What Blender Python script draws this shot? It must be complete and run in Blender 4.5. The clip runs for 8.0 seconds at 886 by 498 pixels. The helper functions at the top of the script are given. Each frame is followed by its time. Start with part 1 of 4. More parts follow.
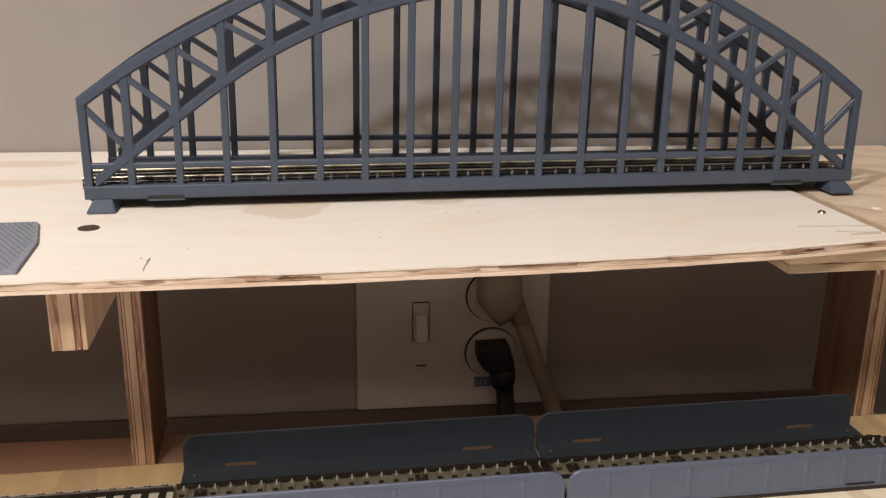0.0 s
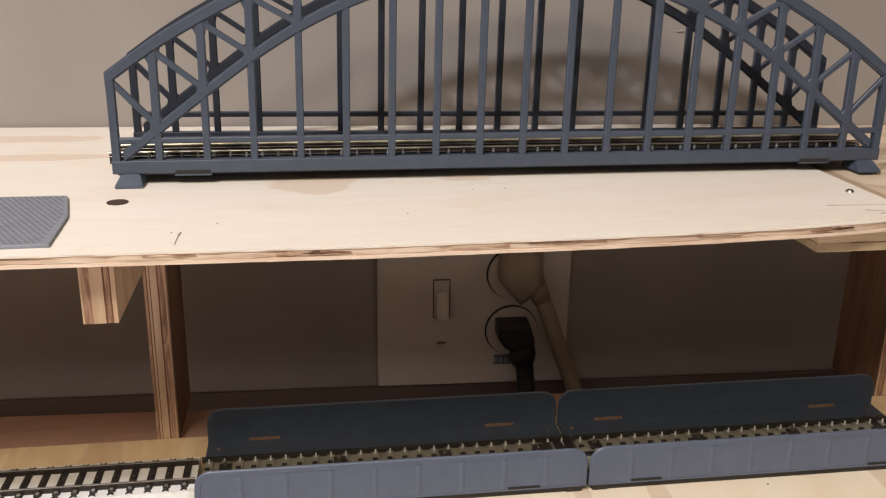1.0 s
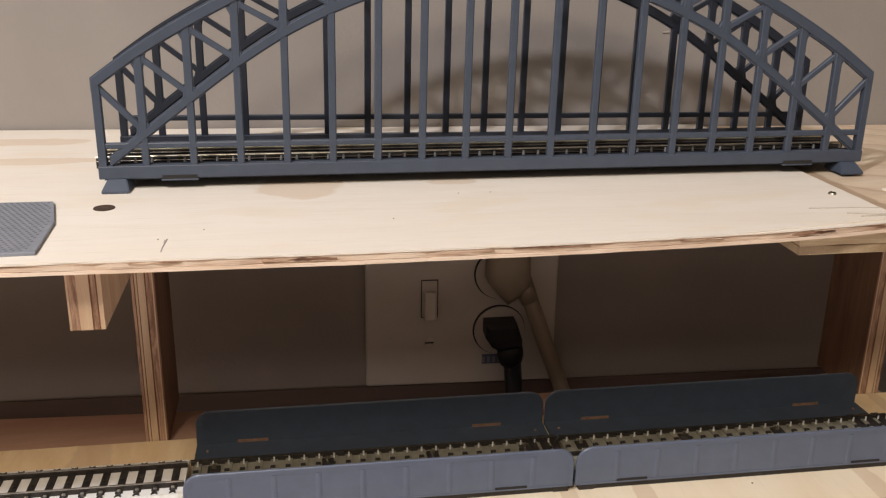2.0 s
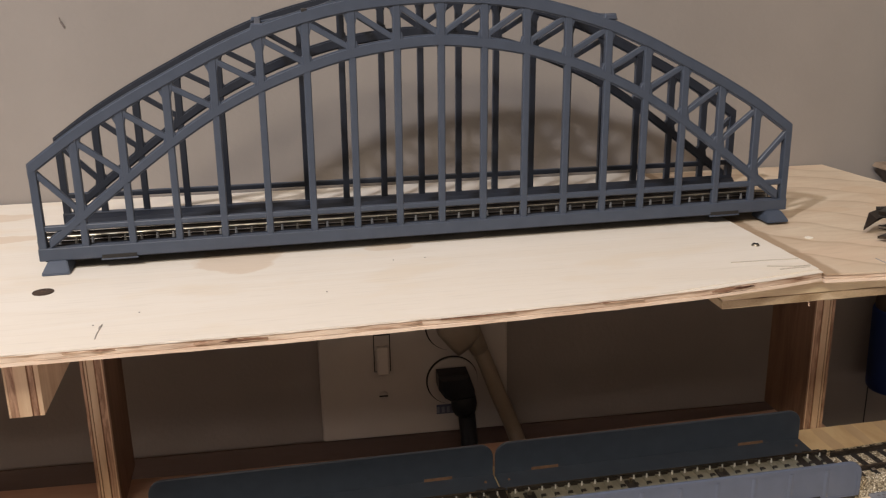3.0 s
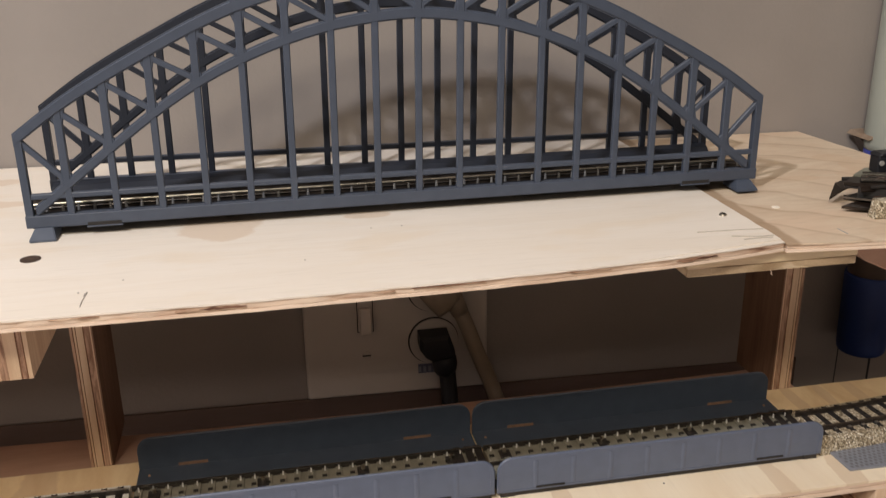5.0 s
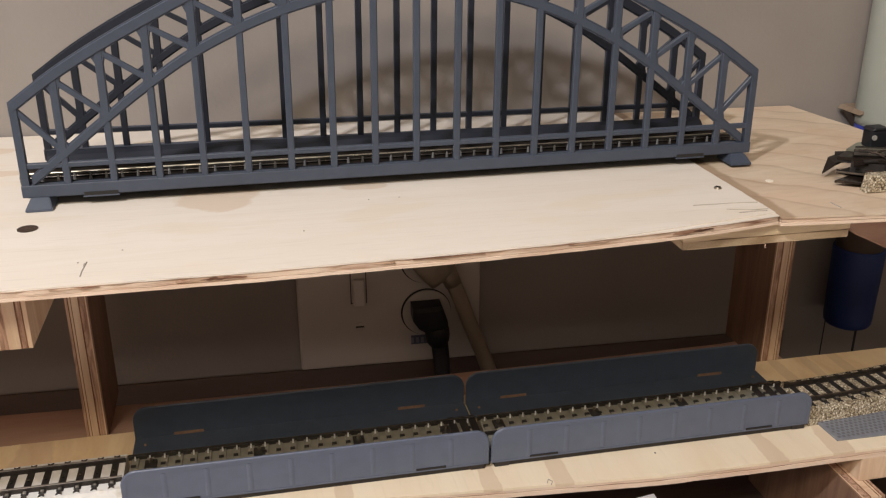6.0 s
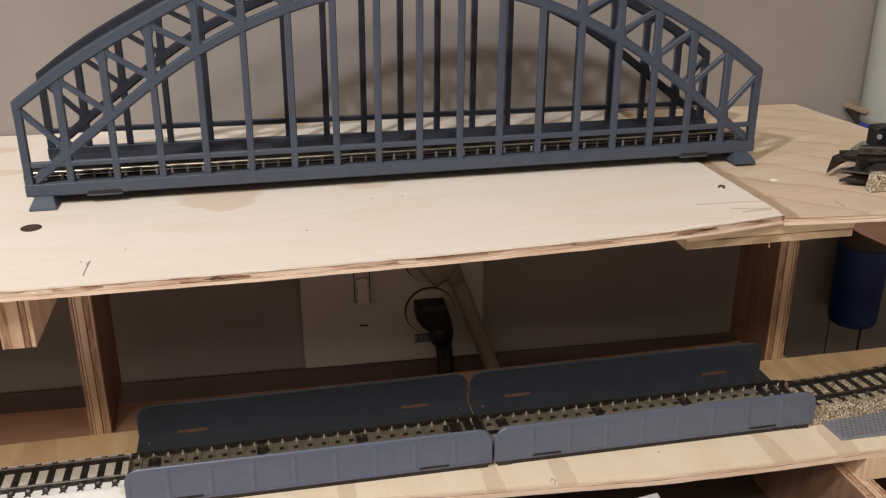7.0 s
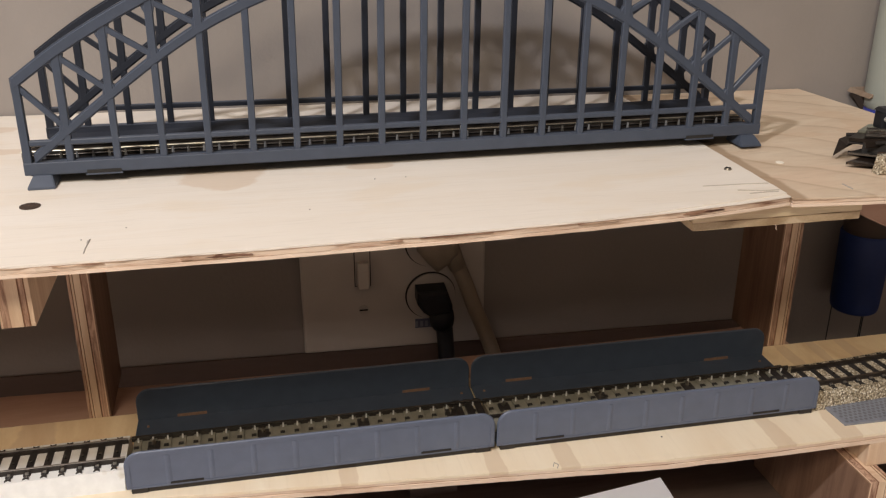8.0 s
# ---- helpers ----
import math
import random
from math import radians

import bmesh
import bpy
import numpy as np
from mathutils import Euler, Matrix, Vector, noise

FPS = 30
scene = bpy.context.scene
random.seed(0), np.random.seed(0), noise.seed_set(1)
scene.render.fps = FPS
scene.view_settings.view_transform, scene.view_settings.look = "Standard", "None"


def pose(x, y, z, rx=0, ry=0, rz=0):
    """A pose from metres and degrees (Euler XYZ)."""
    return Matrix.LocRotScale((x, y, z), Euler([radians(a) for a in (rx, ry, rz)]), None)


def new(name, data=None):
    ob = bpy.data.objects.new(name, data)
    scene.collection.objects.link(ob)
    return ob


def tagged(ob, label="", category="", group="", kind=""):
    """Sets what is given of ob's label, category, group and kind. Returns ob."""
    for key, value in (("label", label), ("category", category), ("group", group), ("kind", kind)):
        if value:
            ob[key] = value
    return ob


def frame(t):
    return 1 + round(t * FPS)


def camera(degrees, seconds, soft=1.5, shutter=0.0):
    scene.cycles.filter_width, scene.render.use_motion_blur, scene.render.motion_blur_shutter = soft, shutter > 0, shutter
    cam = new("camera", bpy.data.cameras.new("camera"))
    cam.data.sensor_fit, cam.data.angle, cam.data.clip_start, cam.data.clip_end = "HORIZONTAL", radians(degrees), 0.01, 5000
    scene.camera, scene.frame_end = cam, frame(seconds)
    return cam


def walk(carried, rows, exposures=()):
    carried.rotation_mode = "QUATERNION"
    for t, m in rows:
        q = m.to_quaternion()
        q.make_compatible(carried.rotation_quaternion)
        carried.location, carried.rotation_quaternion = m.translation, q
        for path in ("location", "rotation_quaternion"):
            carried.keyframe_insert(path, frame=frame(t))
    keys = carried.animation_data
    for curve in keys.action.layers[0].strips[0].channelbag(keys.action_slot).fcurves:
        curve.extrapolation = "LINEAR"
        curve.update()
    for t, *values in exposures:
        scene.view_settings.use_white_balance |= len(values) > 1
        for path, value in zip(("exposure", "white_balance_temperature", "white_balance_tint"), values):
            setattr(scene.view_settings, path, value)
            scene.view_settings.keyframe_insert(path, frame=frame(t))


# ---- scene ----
cam = camera(51.36, 8.0, soft=1.2, shutter=0.35)
# seconds, eye x y z, yaw, pitch, roll
ROWS = [
    (0.0, -0.0906, -0.4055, 0.1033, -9.214, -17.041, -0.741),
    (0.5, -0.0954, -0.4075, 0.1003, -8.909, -17.803, -1.202),
    (1.0, -0.0982, -0.4049, 0.1018, -8.580, -18.295, -0.913),
    (1.2, -0.0982, -0.4016, 0.1006, -8.893, -18.750, -1.094),
    (2.3, -0.0933, -0.4089, 0.1118, -9.490, -18.627, -0.651),
    (2.5, -0.0874, -0.4111, 0.1152, -10.255, -18.266, -0.694),
    (2.7, -0.0823, -0.4136, 0.1185, -10.088, -18.149, 0.196),
    (3.0, -0.0774, -0.4142, 0.1272, -11.053, -17.114, 0.963),
    (3.5, -0.0709, -0.4188, 0.1273, -11.004, -17.609, 1.369),
    (4.0, -0.0698, -0.4179, 0.1285, -11.097, -17.604, 1.450),
    (4.5, -0.0696, -0.4205, 0.1378, -10.988, -16.896, 1.125),
    (5.0, -0.0704, -0.4258, 0.1380, -11.256, -20.064, 0.652),
    (5.2, -0.0733, -0.4286, 0.1394, -11.582, -20.671, 0.518),
    (6.3, -0.0770, -0.4251, 0.1382, -12.124, -21.979, -0.010),
    (6.5, -0.0755, -0.4245, 0.1394, -11.909, -22.023, 0.011),
    (7.0, -0.0759, -0.4260, 0.1391, -11.797, -21.956, 0.126),
    (7.5, -0.0780, -0.4252, 0.1381, -12.051, -22.074, -0.126),
    (8.0, -0.0795, -0.4230, 0.1328, -12.018, -22.451, -0.186),
]
walk(cam, [(t, pose(x, y, z, 90 + pitch, roll, yaw)) for t, x, y, z, yaw, pitch, roll in ROWS],
     exposures=[(0.0, 0.12), (1.0, 0.12), (3.0, 0.0), (8.0, 0.0)])

# ---- light ----
MAIN_POWER, SECOND_POWER = 29.6, 52.0
scene.view_settings.exposure = 0.0
world = bpy.data.worlds.new("world")
scene.world = world
world.use_nodes = True
world.node_tree.nodes["Background"].inputs[0].default_value = (0.9, 0.85, 0.8, 1)
world.node_tree.nodes["Background"].inputs[1].default_value = 0.02


def bulb(name, place, radius, power, colour):
    data = bpy.data.lights.new(name, "POINT")
    data.shadow_soft_size, data.energy, data.color = radius, power, colour
    new(name, data).location = place


# two bulbs under the room's ceiling to the left: a neutral one near by, a warmer one further back
bulb("ceiling_bulb", (-0.560, -0.570, 0.800), 0.028, MAIN_POWER, (0.975, 0.963, 1.0))
bulb("warm_ceiling_bulb", (-0.62, -1.42, 1.31), 0.14, SECOND_POWER, (1.0, 0.872, 0.685))


# ---- materials ----
def material(name, colour, rough=0.6, metal=0.0, spec=0.5, vary=0.12, scale=60.0, bump=0.0, bump_scale=400.0, stretch=(1, 1, 1), second=None, mix_scale=12.0, mix_at=0.55):
    """A surface with blotches and grain at two scales, and fine relief."""
    m = bpy.data.materials.new(name)
    m.use_nodes = True
    nt = m.node_tree
    n, l = nt.nodes, nt.links
    b = n["Principled BSDF"]
    b.inputs["Roughness"].default_value, b.inputs["Metallic"].default_value = rough, metal
    b.inputs["Specular IOR Level"].default_value = spec
    co = n.new("ShaderNodeTexCoord")
    mp = n.new("ShaderNodeMapping")
    mp.inputs["Scale"].default_value = stretch
    l.new(co.outputs["Object"], mp.inputs[0])
    fine = n.new("ShaderNodeTexNoise")
    fine.inputs["Scale"].default_value, fine.inputs["Detail"].default_value = scale, 6
    l.new(mp.outputs[0], fine.inputs["Vector"])
    coarse = n.new("ShaderNodeTexNoise")
    coarse.inputs["Scale"].default_value, coarse.inputs["Detail"].default_value = mix_scale, 3
    l.new(mp.outputs[0], coarse.inputs["Vector"])
    ramp = n.new("ShaderNodeValToRGB")
    lo = tuple(c * (1 - vary) for c in colour)
    hi = tuple(min(1, c * (1 + vary)) for c in colour)
    ramp.color_ramp.elements[0].position, ramp.color_ramp.elements[1].position = 0.3, 0.7
    ramp.color_ramp.elements[0].color, ramp.color_ramp.elements[1].color = (*lo, 1), (*hi, 1)
    l.new(fine.outputs[0], ramp.inputs[0])
    out = ramp.outputs[0]
    if second:
        r2 = n.new("ShaderNodeValToRGB")
        r2.color_ramp.elements[0].position, r2.color_ramp.elements[1].position = mix_at, mix_at + 0.12
        l.new(coarse.outputs[0], r2.inputs[0])
        mix = n.new("ShaderNodeMix")
        mix.data_type = "RGBA"
        l.new(r2.outputs[0], mix.inputs[0])
        l.new(out, mix.inputs[6])
        mix.inputs[7].default_value = (*second, 1)
        out = mix.outputs[2]
    l.new(out, b.inputs["Base Color"])
    rr = n.new("ShaderNodeMapRange")
    rr.inputs["To Min"].default_value, rr.inputs["To Max"].default_value = max(0, rough - 0.08), min(1, rough + 0.08)
    l.new(coarse.outputs[0], rr.inputs[0])
    l.new(rr.outputs[0], b.inputs["Roughness"])
    if bump:
        bt = n.new("ShaderNodeTexNoise")
        bt.inputs["Scale"].default_value, bt.inputs["Detail"].default_value = bump_scale, 4
        l.new(mp.outputs[0], bt.inputs["Vector"])
        bp = n.new("ShaderNodeBump")
        bp.inputs["Strength"].default_value, bp.inputs["Distance"].default_value = bump, 0.0006
        l.new(bt.outputs[0], bp.inputs["Height"])
        l.new(bp.outputs[0], b.inputs["Normal"])
    return m


def wood(name, pale, dark, ring=26.0, along=(1.0, 9.0, 9.0), rough=0.62, contrast=0.5, blotch=None, twist=2.0, stain=None, spots=(), top=0.95, figure=None, blotch_size=3.2, fibre=0.3, pores=None):
    """Rotary-cut veneer: long wavy grain bands, fine fibres and a few warm stains."""
    m = bpy.data.materials.new(name)
    m.use_nodes = True
    nt = m.node_tree
    n, l = nt.nodes, nt.links
    b = n["Principled BSDF"]
    b.inputs["Roughness"].default_value = rough
    b.inputs["Specular IOR Level"].default_value = 0.25
    co = n.new("ShaderNodeTexCoord")
    mp = n.new("ShaderNodeMapping")
    mp.inputs["Scale"].default_value = along
    l.new(co.outputs["Object"], mp.inputs[0])
    wave = n.new("ShaderNodeTexNoise")
    wave.inputs["Scale"].default_value, wave.inputs["Detail"].default_value, wave.inputs["Distortion"].default_value = ring * 0.25, 3, twist
    l.new(mp.outputs[0], wave.inputs["Vector"])
    fib = n.new("ShaderNodeTexNoise")
    fib.inputs["Scale"].default_value, fib.inputs["Detail"].default_value = ring * 6, 5
    l.new(mp.outputs[0], fib.inputs["Vector"])
    add = n.new("ShaderNodeMath")
    add.operation = "MULTIPLY_ADD"
    add.inputs[1].default_value, add.inputs[2].default_value = fibre, 0.15 - fibre * 0.5
    l.new(fib.outputs[0], add.inputs[0])
    tot = n.new("ShaderNodeMath")
    tot.operation = "ADD"
    l.new(add.outputs[0], tot.inputs[0])
    l.new(wave.outputs[0], tot.inputs[1])
    ramp = n.new("ShaderNodeValToRGB")
    ramp.color_ramp.elements[0].position, ramp.color_ramp.elements[1].position = 0.65 - 0.25 / max(contrast, 0.1) * 0.5, top
    ramp.color_ramp.elements[0].color, ramp.color_ramp.elements[1].color = (*pale, 1), (*dark, 1)
    l.new(tot.outputs[0], ramp.inputs[0])
    out = ramp.outputs[0]
    if blotch:
        bl = n.new("ShaderNodeTexNoise")
        bl.inputs["Scale"].default_value, bl.inputs["Detail"].default_value = blotch_size, 3
        m2 = n.new("ShaderNodeMapping")
        m2.inputs["Scale"].default_value = (3.0, 7.0, 7.0)
        m2.inputs["Location"].default_value = (0.35, 0.2, 0.0)
        l.new(co.outputs["Object"], m2.inputs[0])
        l.new(m2.outputs[0], bl.inputs["Vector"])
        r2 = n.new("ShaderNodeValToRGB")
        r2.color_ramp.elements[0].position, r2.color_ramp.elements[1].position = 0.56, 0.66
        r2.color_ramp.elements[1].color = (0.6, 0.6, 0.6, 1)
        l.new(bl.outputs[0], r2.inputs[0])
        mix = n.new("ShaderNodeMix")
        mix.data_type = "RGBA"
        l.new(r2.outputs[0], mix.inputs[0])
        l.new(out, mix.inputs[6])
        mix.inputs[7].default_value = (*blotch, 1)
        out = mix.outputs[2]
    if pores:
        # short dark pores and scuffs along the grain: scale of the streaks, strength
        ps, amount = pores
        m5 = n.new("ShaderNodeMapping")
        m5.inputs["Scale"].default_value = ps
        l.new(co.outputs["Object"], m5.inputs[0])
        po = n.new("ShaderNodeTexNoise")
        po.inputs["Scale"].default_value, po.inputs["Detail"].default_value = 1.0, 3
        l.new(m5.outputs[0], po.inputs["Vector"])
        r5 = n.new("ShaderNodeMapRange")
        r5.inputs["From Min"].default_value, r5.inputs["From Max"].default_value = 0.54, 0.74
        r5.inputs["To Min"].default_value, r5.inputs["To Max"].default_value = 0.0, amount
        l.new(po.outputs[0], r5.inputs[0])
        m6 = n.new("ShaderNodeMix")
        m6.data_type = "RGBA"
        l.new(r5.outputs[0], m6.inputs[0])
        l.new(out, m6.inputs[6])
        m6.inputs[7].default_value = (*(c * 0.62 for c in dark), 1)
        out = m6.outputs[2]
    if figure:
        # growth rings cut through by the veneer: centre, spacing, colour, strength; each ring ends in a dark line
        (fx, fy), step, tone, strength = figure
        mf = n.new("ShaderNodeMapping")
        mf.inputs["Location"].default_value, mf.inputs["Scale"].default_value = (-fx, -fy, 0), (1, 1, 0)
        l.new(co.outputs["Object"], mf.inputs[0])
        bend = n.new("ShaderNodeTexNoise")
        bend.inputs["Scale"].default_value, bend.inputs["Detail"].default_value = 16.0, 2
        l.new(co.outputs["Object"], bend.inputs["Vector"])
        far = n.new("ShaderNodeVectorMath")
        far.operation = "LENGTH"
        l.new(mf.outputs[0], far.inputs[0])
        rings = n.new("ShaderNodeMath")
        rings.operation = "MULTIPLY_ADD"
        rings.inputs[1].default_value = 0.030
        l.new(bend.outputs[0], rings.inputs[0])
        l.new(far.outputs["Value"], rings.inputs[2])
        saw = n.new("ShaderNodeMath")
        saw.operation = "DIVIDE"
        saw.inputs[1].default_value = step
        l.new(rings.outputs[0], saw.inputs[0])
        frac = n.new("ShaderNodeMath")
        frac.operation = "FRACT"
        l.new(saw.outputs[0], frac.inputs[0])
        rf = n.new("ShaderNodeValToRGB")
        e = rf.color_ramp.elements
        e[0].position, e[0].color = 0.35, (0, 0, 0, 1)
        e[1].position, e[1].color = 0.95, (strength, strength, strength, 1)
        e.new(0.85).color = (strength * 0.3, strength * 0.3, strength * 0.3, 1)
        e.new(1.0).color = (0, 0, 0, 1)
        l.new(frac.outputs[0], rf.inputs[0])
        fade = n.new("ShaderNodeMath")
        fade.operation = "MULTIPLY"
        l.new(rf.outputs[0], fade.inputs[0])
        l.new(wave.outputs[0], fade.inputs[1])
        mg = n.new("ShaderNodeMix")
        mg.data_type = "RGBA"
        l.new(fade.outputs[0], mg.inputs[0])
        l.new(out, mg.inputs[6])
        mg.inputs[7].default_value = (*tone, 1)
        out = mg.outputs[2]
    for sx, sy, rx, ry in spots:
        # a tea-coloured patch with a ragged rim
        m3 = n.new("ShaderNodeMapping")
        m3.inputs["Location"].default_value = (-sx / rx, -sy / ry, 0)
        m3.inputs["Scale"].default_value = (1 / rx, 1 / ry, 0)
        l.new(co.outputs["Object"], m3.inputs[0])
        tea = n.new("ShaderNodeTexNoise")
        tea.inputs["Scale"].default_value, tea.inputs["Detail"].default_value = 45.0, 5
        l.new(co.outputs["Object"], tea.inputs["Vector"])
        ln = n.new("ShaderNodeVectorMath")
        ln.operation = "LENGTH"
        l.new(m3.outputs[0], ln.inputs[0])
        rg = n.new("ShaderNodeMath")
        rg.operation = "MULTIPLY_ADD"
        rg.inputs[1].default_value = 1.3
        l.new(tea.outputs[0], rg.inputs[0])
        l.new(ln.outputs["Value"], rg.inputs[2])
        r4 = n.new("ShaderNodeMapRange")
        r4.inputs["From Min"].default_value, r4.inputs["From Max"].default_value = 1.53, 1.67
        r4.inputs["To Min"].default_value, r4.inputs["To Max"].default_value = 0.44, 0.0
        l.new(rg.outputs[0], r4.inputs[0])
        m4 = n.new("ShaderNodeMix")
        m4.data_type = "RGBA"
        l.new(r4.outputs[0], m4.inputs[0])
        l.new(out, m4.inputs[6])
        m4.inputs[7].default_value = (0.60, 0.44, 0.30, 1)
        out = m4.outputs[2]
    if stain:
        # a brown glue line along the sheet's edge, with a ragged border
        sep = n.new("ShaderNodeSeparateXYZ")
        l.new(co.outputs["Object"], sep.inputs[0])
        rag = n.new("ShaderNodeMath")
        rag.operation = "MULTIPLY_ADD"
        rag.inputs[1].default_value = 0.006
        l.new(wave.outputs[0], rag.inputs[0])
        l.new(sep.outputs[0], rag.inputs[2])
        r3 = n.new("ShaderNodeMapRange")
        r3.inputs["From Min"].default_value, r3.inputs["From Max"].default_value = stain + 0.002, stain + 0.004
        r3.inputs["To Min"].default_value, r3.inputs["To Max"].default_value = 0.75, 0.0
        l.new(rag.outputs[0], r3.inputs[0])
        mx = n.new("ShaderNodeMix")
        mx.data_type = "RGBA"
        l.new(r3.outputs[0], mx.inputs[0])
        l.new(out, mx.inputs[6])
        mx.inputs[7].default_value = (0.36, 0.25, 0.16, 1)
        out = mx.outputs[2]
    l.new(out, b.inputs["Base Color"])
    bp = n.new("ShaderNodeBump")
    bp.inputs["Strength"].default_value, bp.inputs["Distance"].default_value = 0.25, 0.0003
    l.new(fib.outputs[0], bp.inputs["Height"])
    l.new(bp.outputs[0], b.inputs["Normal"])
    return m


def edge_wood(name, tones, shift=0.0, rough=0.75):
    """The sawn edge of a veneer: long patches from pale to scorched, with fine torn streaks."""
    m = bpy.data.materials.new(name)
    m.use_nodes = True
    n, l = m.node_tree.nodes, m.node_tree.links
    b = n["Principled BSDF"]
    b.inputs["Roughness"].default_value, b.inputs["Specular IOR Level"].default_value = rough, 0.2
    co = n.new("ShaderNodeTexCoord")
    noises = []
    for scale, stretch, detail in ((1.0, (26.0, 40.0, 120.0), 3), (1.0, (70.0, 90.0, 3200.0), 4)):
        mp = n.new("ShaderNodeMapping")
        mp.inputs["Scale"].default_value, mp.inputs["Location"].default_value = stretch, (shift, shift, 0)
        l.new(co.outputs["Object"], mp.inputs[0])
        t = n.new("ShaderNodeTexNoise")
        t.inputs["Scale"].default_value, t.inputs["Detail"].default_value = scale, detail
        l.new(mp.outputs[0], t.inputs["Vector"])
        noises.append(t)
    mix = n.new("ShaderNodeMath")
    mix.operation = "MULTIPLY_ADD"
    mix.inputs[1].default_value = 0.50
    l.new(noises[1].outputs[0], mix.inputs[0])
    l.new(noises[0].outputs[0], mix.inputs[2])
    ramp = n.new("ShaderNodeValToRGB")
    e = ramp.color_ramp.elements
    e[0].position, e[0].color = 0.70, (*tones[0], 1)
    e[1].position, e[1].color = 1.0, (*tones[-1], 1)
    for i, tone in enumerate(tones[1:-1]):
        e.new(0.70 + 0.30 * (i + 1) / (len(tones) - 1)).color = (*tone, 1)
    l.new(mix.outputs[0], ramp.inputs[0])
    l.new(ramp.outputs[0], b.inputs["Base Color"])
    bp = n.new("ShaderNodeBump")
    bp.inputs["Strength"].default_value, bp.inputs["Distance"].default_value = 0.6, 0.0004
    l.new(noises[1].outputs[0], bp.inputs["Height"])
    l.new(bp.outputs[0], b.inputs["Normal"])
    return m


SPOTS = ((-0.0940, 0.0020, 0.019, 0.026), (-0.024, 0.0015, 0.012, 0.0055), (-0.240, 0.106, 0.034, 0.009), (-0.222, 0.060, 0.034, 0.008), (-0.275, 0.075, 0.030, 0.010))
LOW_STREAKS = ((0.066, -0.052, 0.005, 0.05), (0.184, -0.052, 0.0060, 0.05), (0.224, -0.055, 0.007, 0.045), (0.029, -0.052, 0.0045, 0.05), (-0.045, -0.040, 0.005, 0.05))
CORNER_SPOTS = ((0.2580, 0.0500, 0.011, 0.009), (0.2640, 0.0330, 0.012, 0.012), (0.2480, 0.0180, 0.009, 0.006), (0.2160, 0.0150, 0.012, 0.005))
PINE_STREAKS = ((0.239, 0.025, 0.0045, 0.040), (0.2600, 0.025, 0.0035, 0.040), (0.2810, 0.025, 0.0040, 0.040), (-0.205, 0.020, 0.012, 0.030))
M = {}
M["wall"] = material("wall_paint", (0.300, 0.270, 0.249), 0.85, spec=0.15, vary=0.05, scale=14, bump=0.35, bump_scale=350)
M["bench_bounce"] = material("tan_bounce_top", (0.70, 0.625, 0.58), 0.35, vary=0.03, scale=40)
M["veneer_rough"] = wood("veneer_rough", (0.66, 0.54, 0.38), (0.30, 0.20, 0.11), ring=60, along=(3.0, 6.0, 6.0), contrast=0.8, twist=0.5)
M["room_paint"] = material("room_paint", (0.41, 0.372, 0.355), 0.85, spec=0.15, vary=0.03, scale=25)
M["ply"] = wood("plywood_face", (0.805, 0.752, 0.682), (0.76, 0.69, 0.60), ring=22, along=(1.0, 8.0, 8.0), blotch=(0.76, 0.67, 0.555), blotch_size=5.0, pores=((40.0, 600.0, 600.0), 0.16), spots=SPOTS)
M["ply_corner"] = wood("plywood_face_figured", (0.69, 0.58, 0.45), (0.60, 0.46, 0.335), ring=30, along=(2.0, 4.5, 4.5), blotch=(0.66, 0.50, 0.37), contrast=0.7, stain=0.1590, pores=((70.0, 500.0, 500.0), 0.22), figure=((0.125, -0.105), 0.027, (0.36, 0.24, 0.15), 0.85), spots=CORNER_SPOTS)
M["ply_low"] = wood("plywood_face_low", (0.91, 0.81, 0.64), (0.82, 0.68, 0.50), ring=30, along=(3.2, 0.6, 3.2), contrast=0.8, twist=1.2, top=1.05, fibre=0.12, pores=((500.0, 40.0, 500.0), 0.10), spots=LOW_STREAKS)
M["pine"] = wood("yellow_pine", (0.86, 0.70, 0.46), (0.66, 0.46, 0.25), ring=26, along=(4.0, 1.6, 4.0), contrast=0.9, twist=2.0, top=1.0, fibre=0.15, spots=PINE_STREAKS)
M["veneer_pale"] = wood("veneer_pale", (0.77, 0.61, 0.49), (0.60, 0.43, 0.31), ring=40, along=(1.0, 10.0, 10.0))
M["edge_brown"] = edge_wood("sawn_edge_brown", ((0.74, 0.60, 0.475), (0.62, 0.47, 0.36), (0.46, 0.31, 0.22), (0.16, 0.08, 0.05)))
M["edge_dark"] = edge_wood("torn_edge_dark", ((0.55, 0.40, 0.29), (0.30, 0.17, 0.11), (0.16, 0.08, 0.05)), 3.0)
M["edge_pale"] = edge_wood("sawn_edge_pale", ((0.82, 0.67, 0.54), (0.74, 0.57, 0.44), (0.62, 0.44, 0.32)), 7.0)
M["edge_cream"] = edge_wood("sawn_edge_cream", ((0.80, 0.68, 0.48), (0.72, 0.58, 0.40), (0.58, 0.44, 0.29)), 9.0)
M["edge_scorched"] = edge_wood("scorched_edge", ((0.22, 0.12, 0.08), (0.10, 0.05, 0.032), (0.05, 0.025, 0.018)), 5.0)
M["post_rose"] = wood("post_veneer_rose", (0.60, 0.40, 0.29), (0.17, 0.075, 0.045), ring=90, along=(12.0, 12.0, 1.3), contrast=1.2, top=0.92)
M["post_pale"] = wood("post_veneer_pale", (0.81, 0.64, 0.475), (0.61, 0.42, 0.28), ring=40, along=(9.0, 9.0, 1.0))
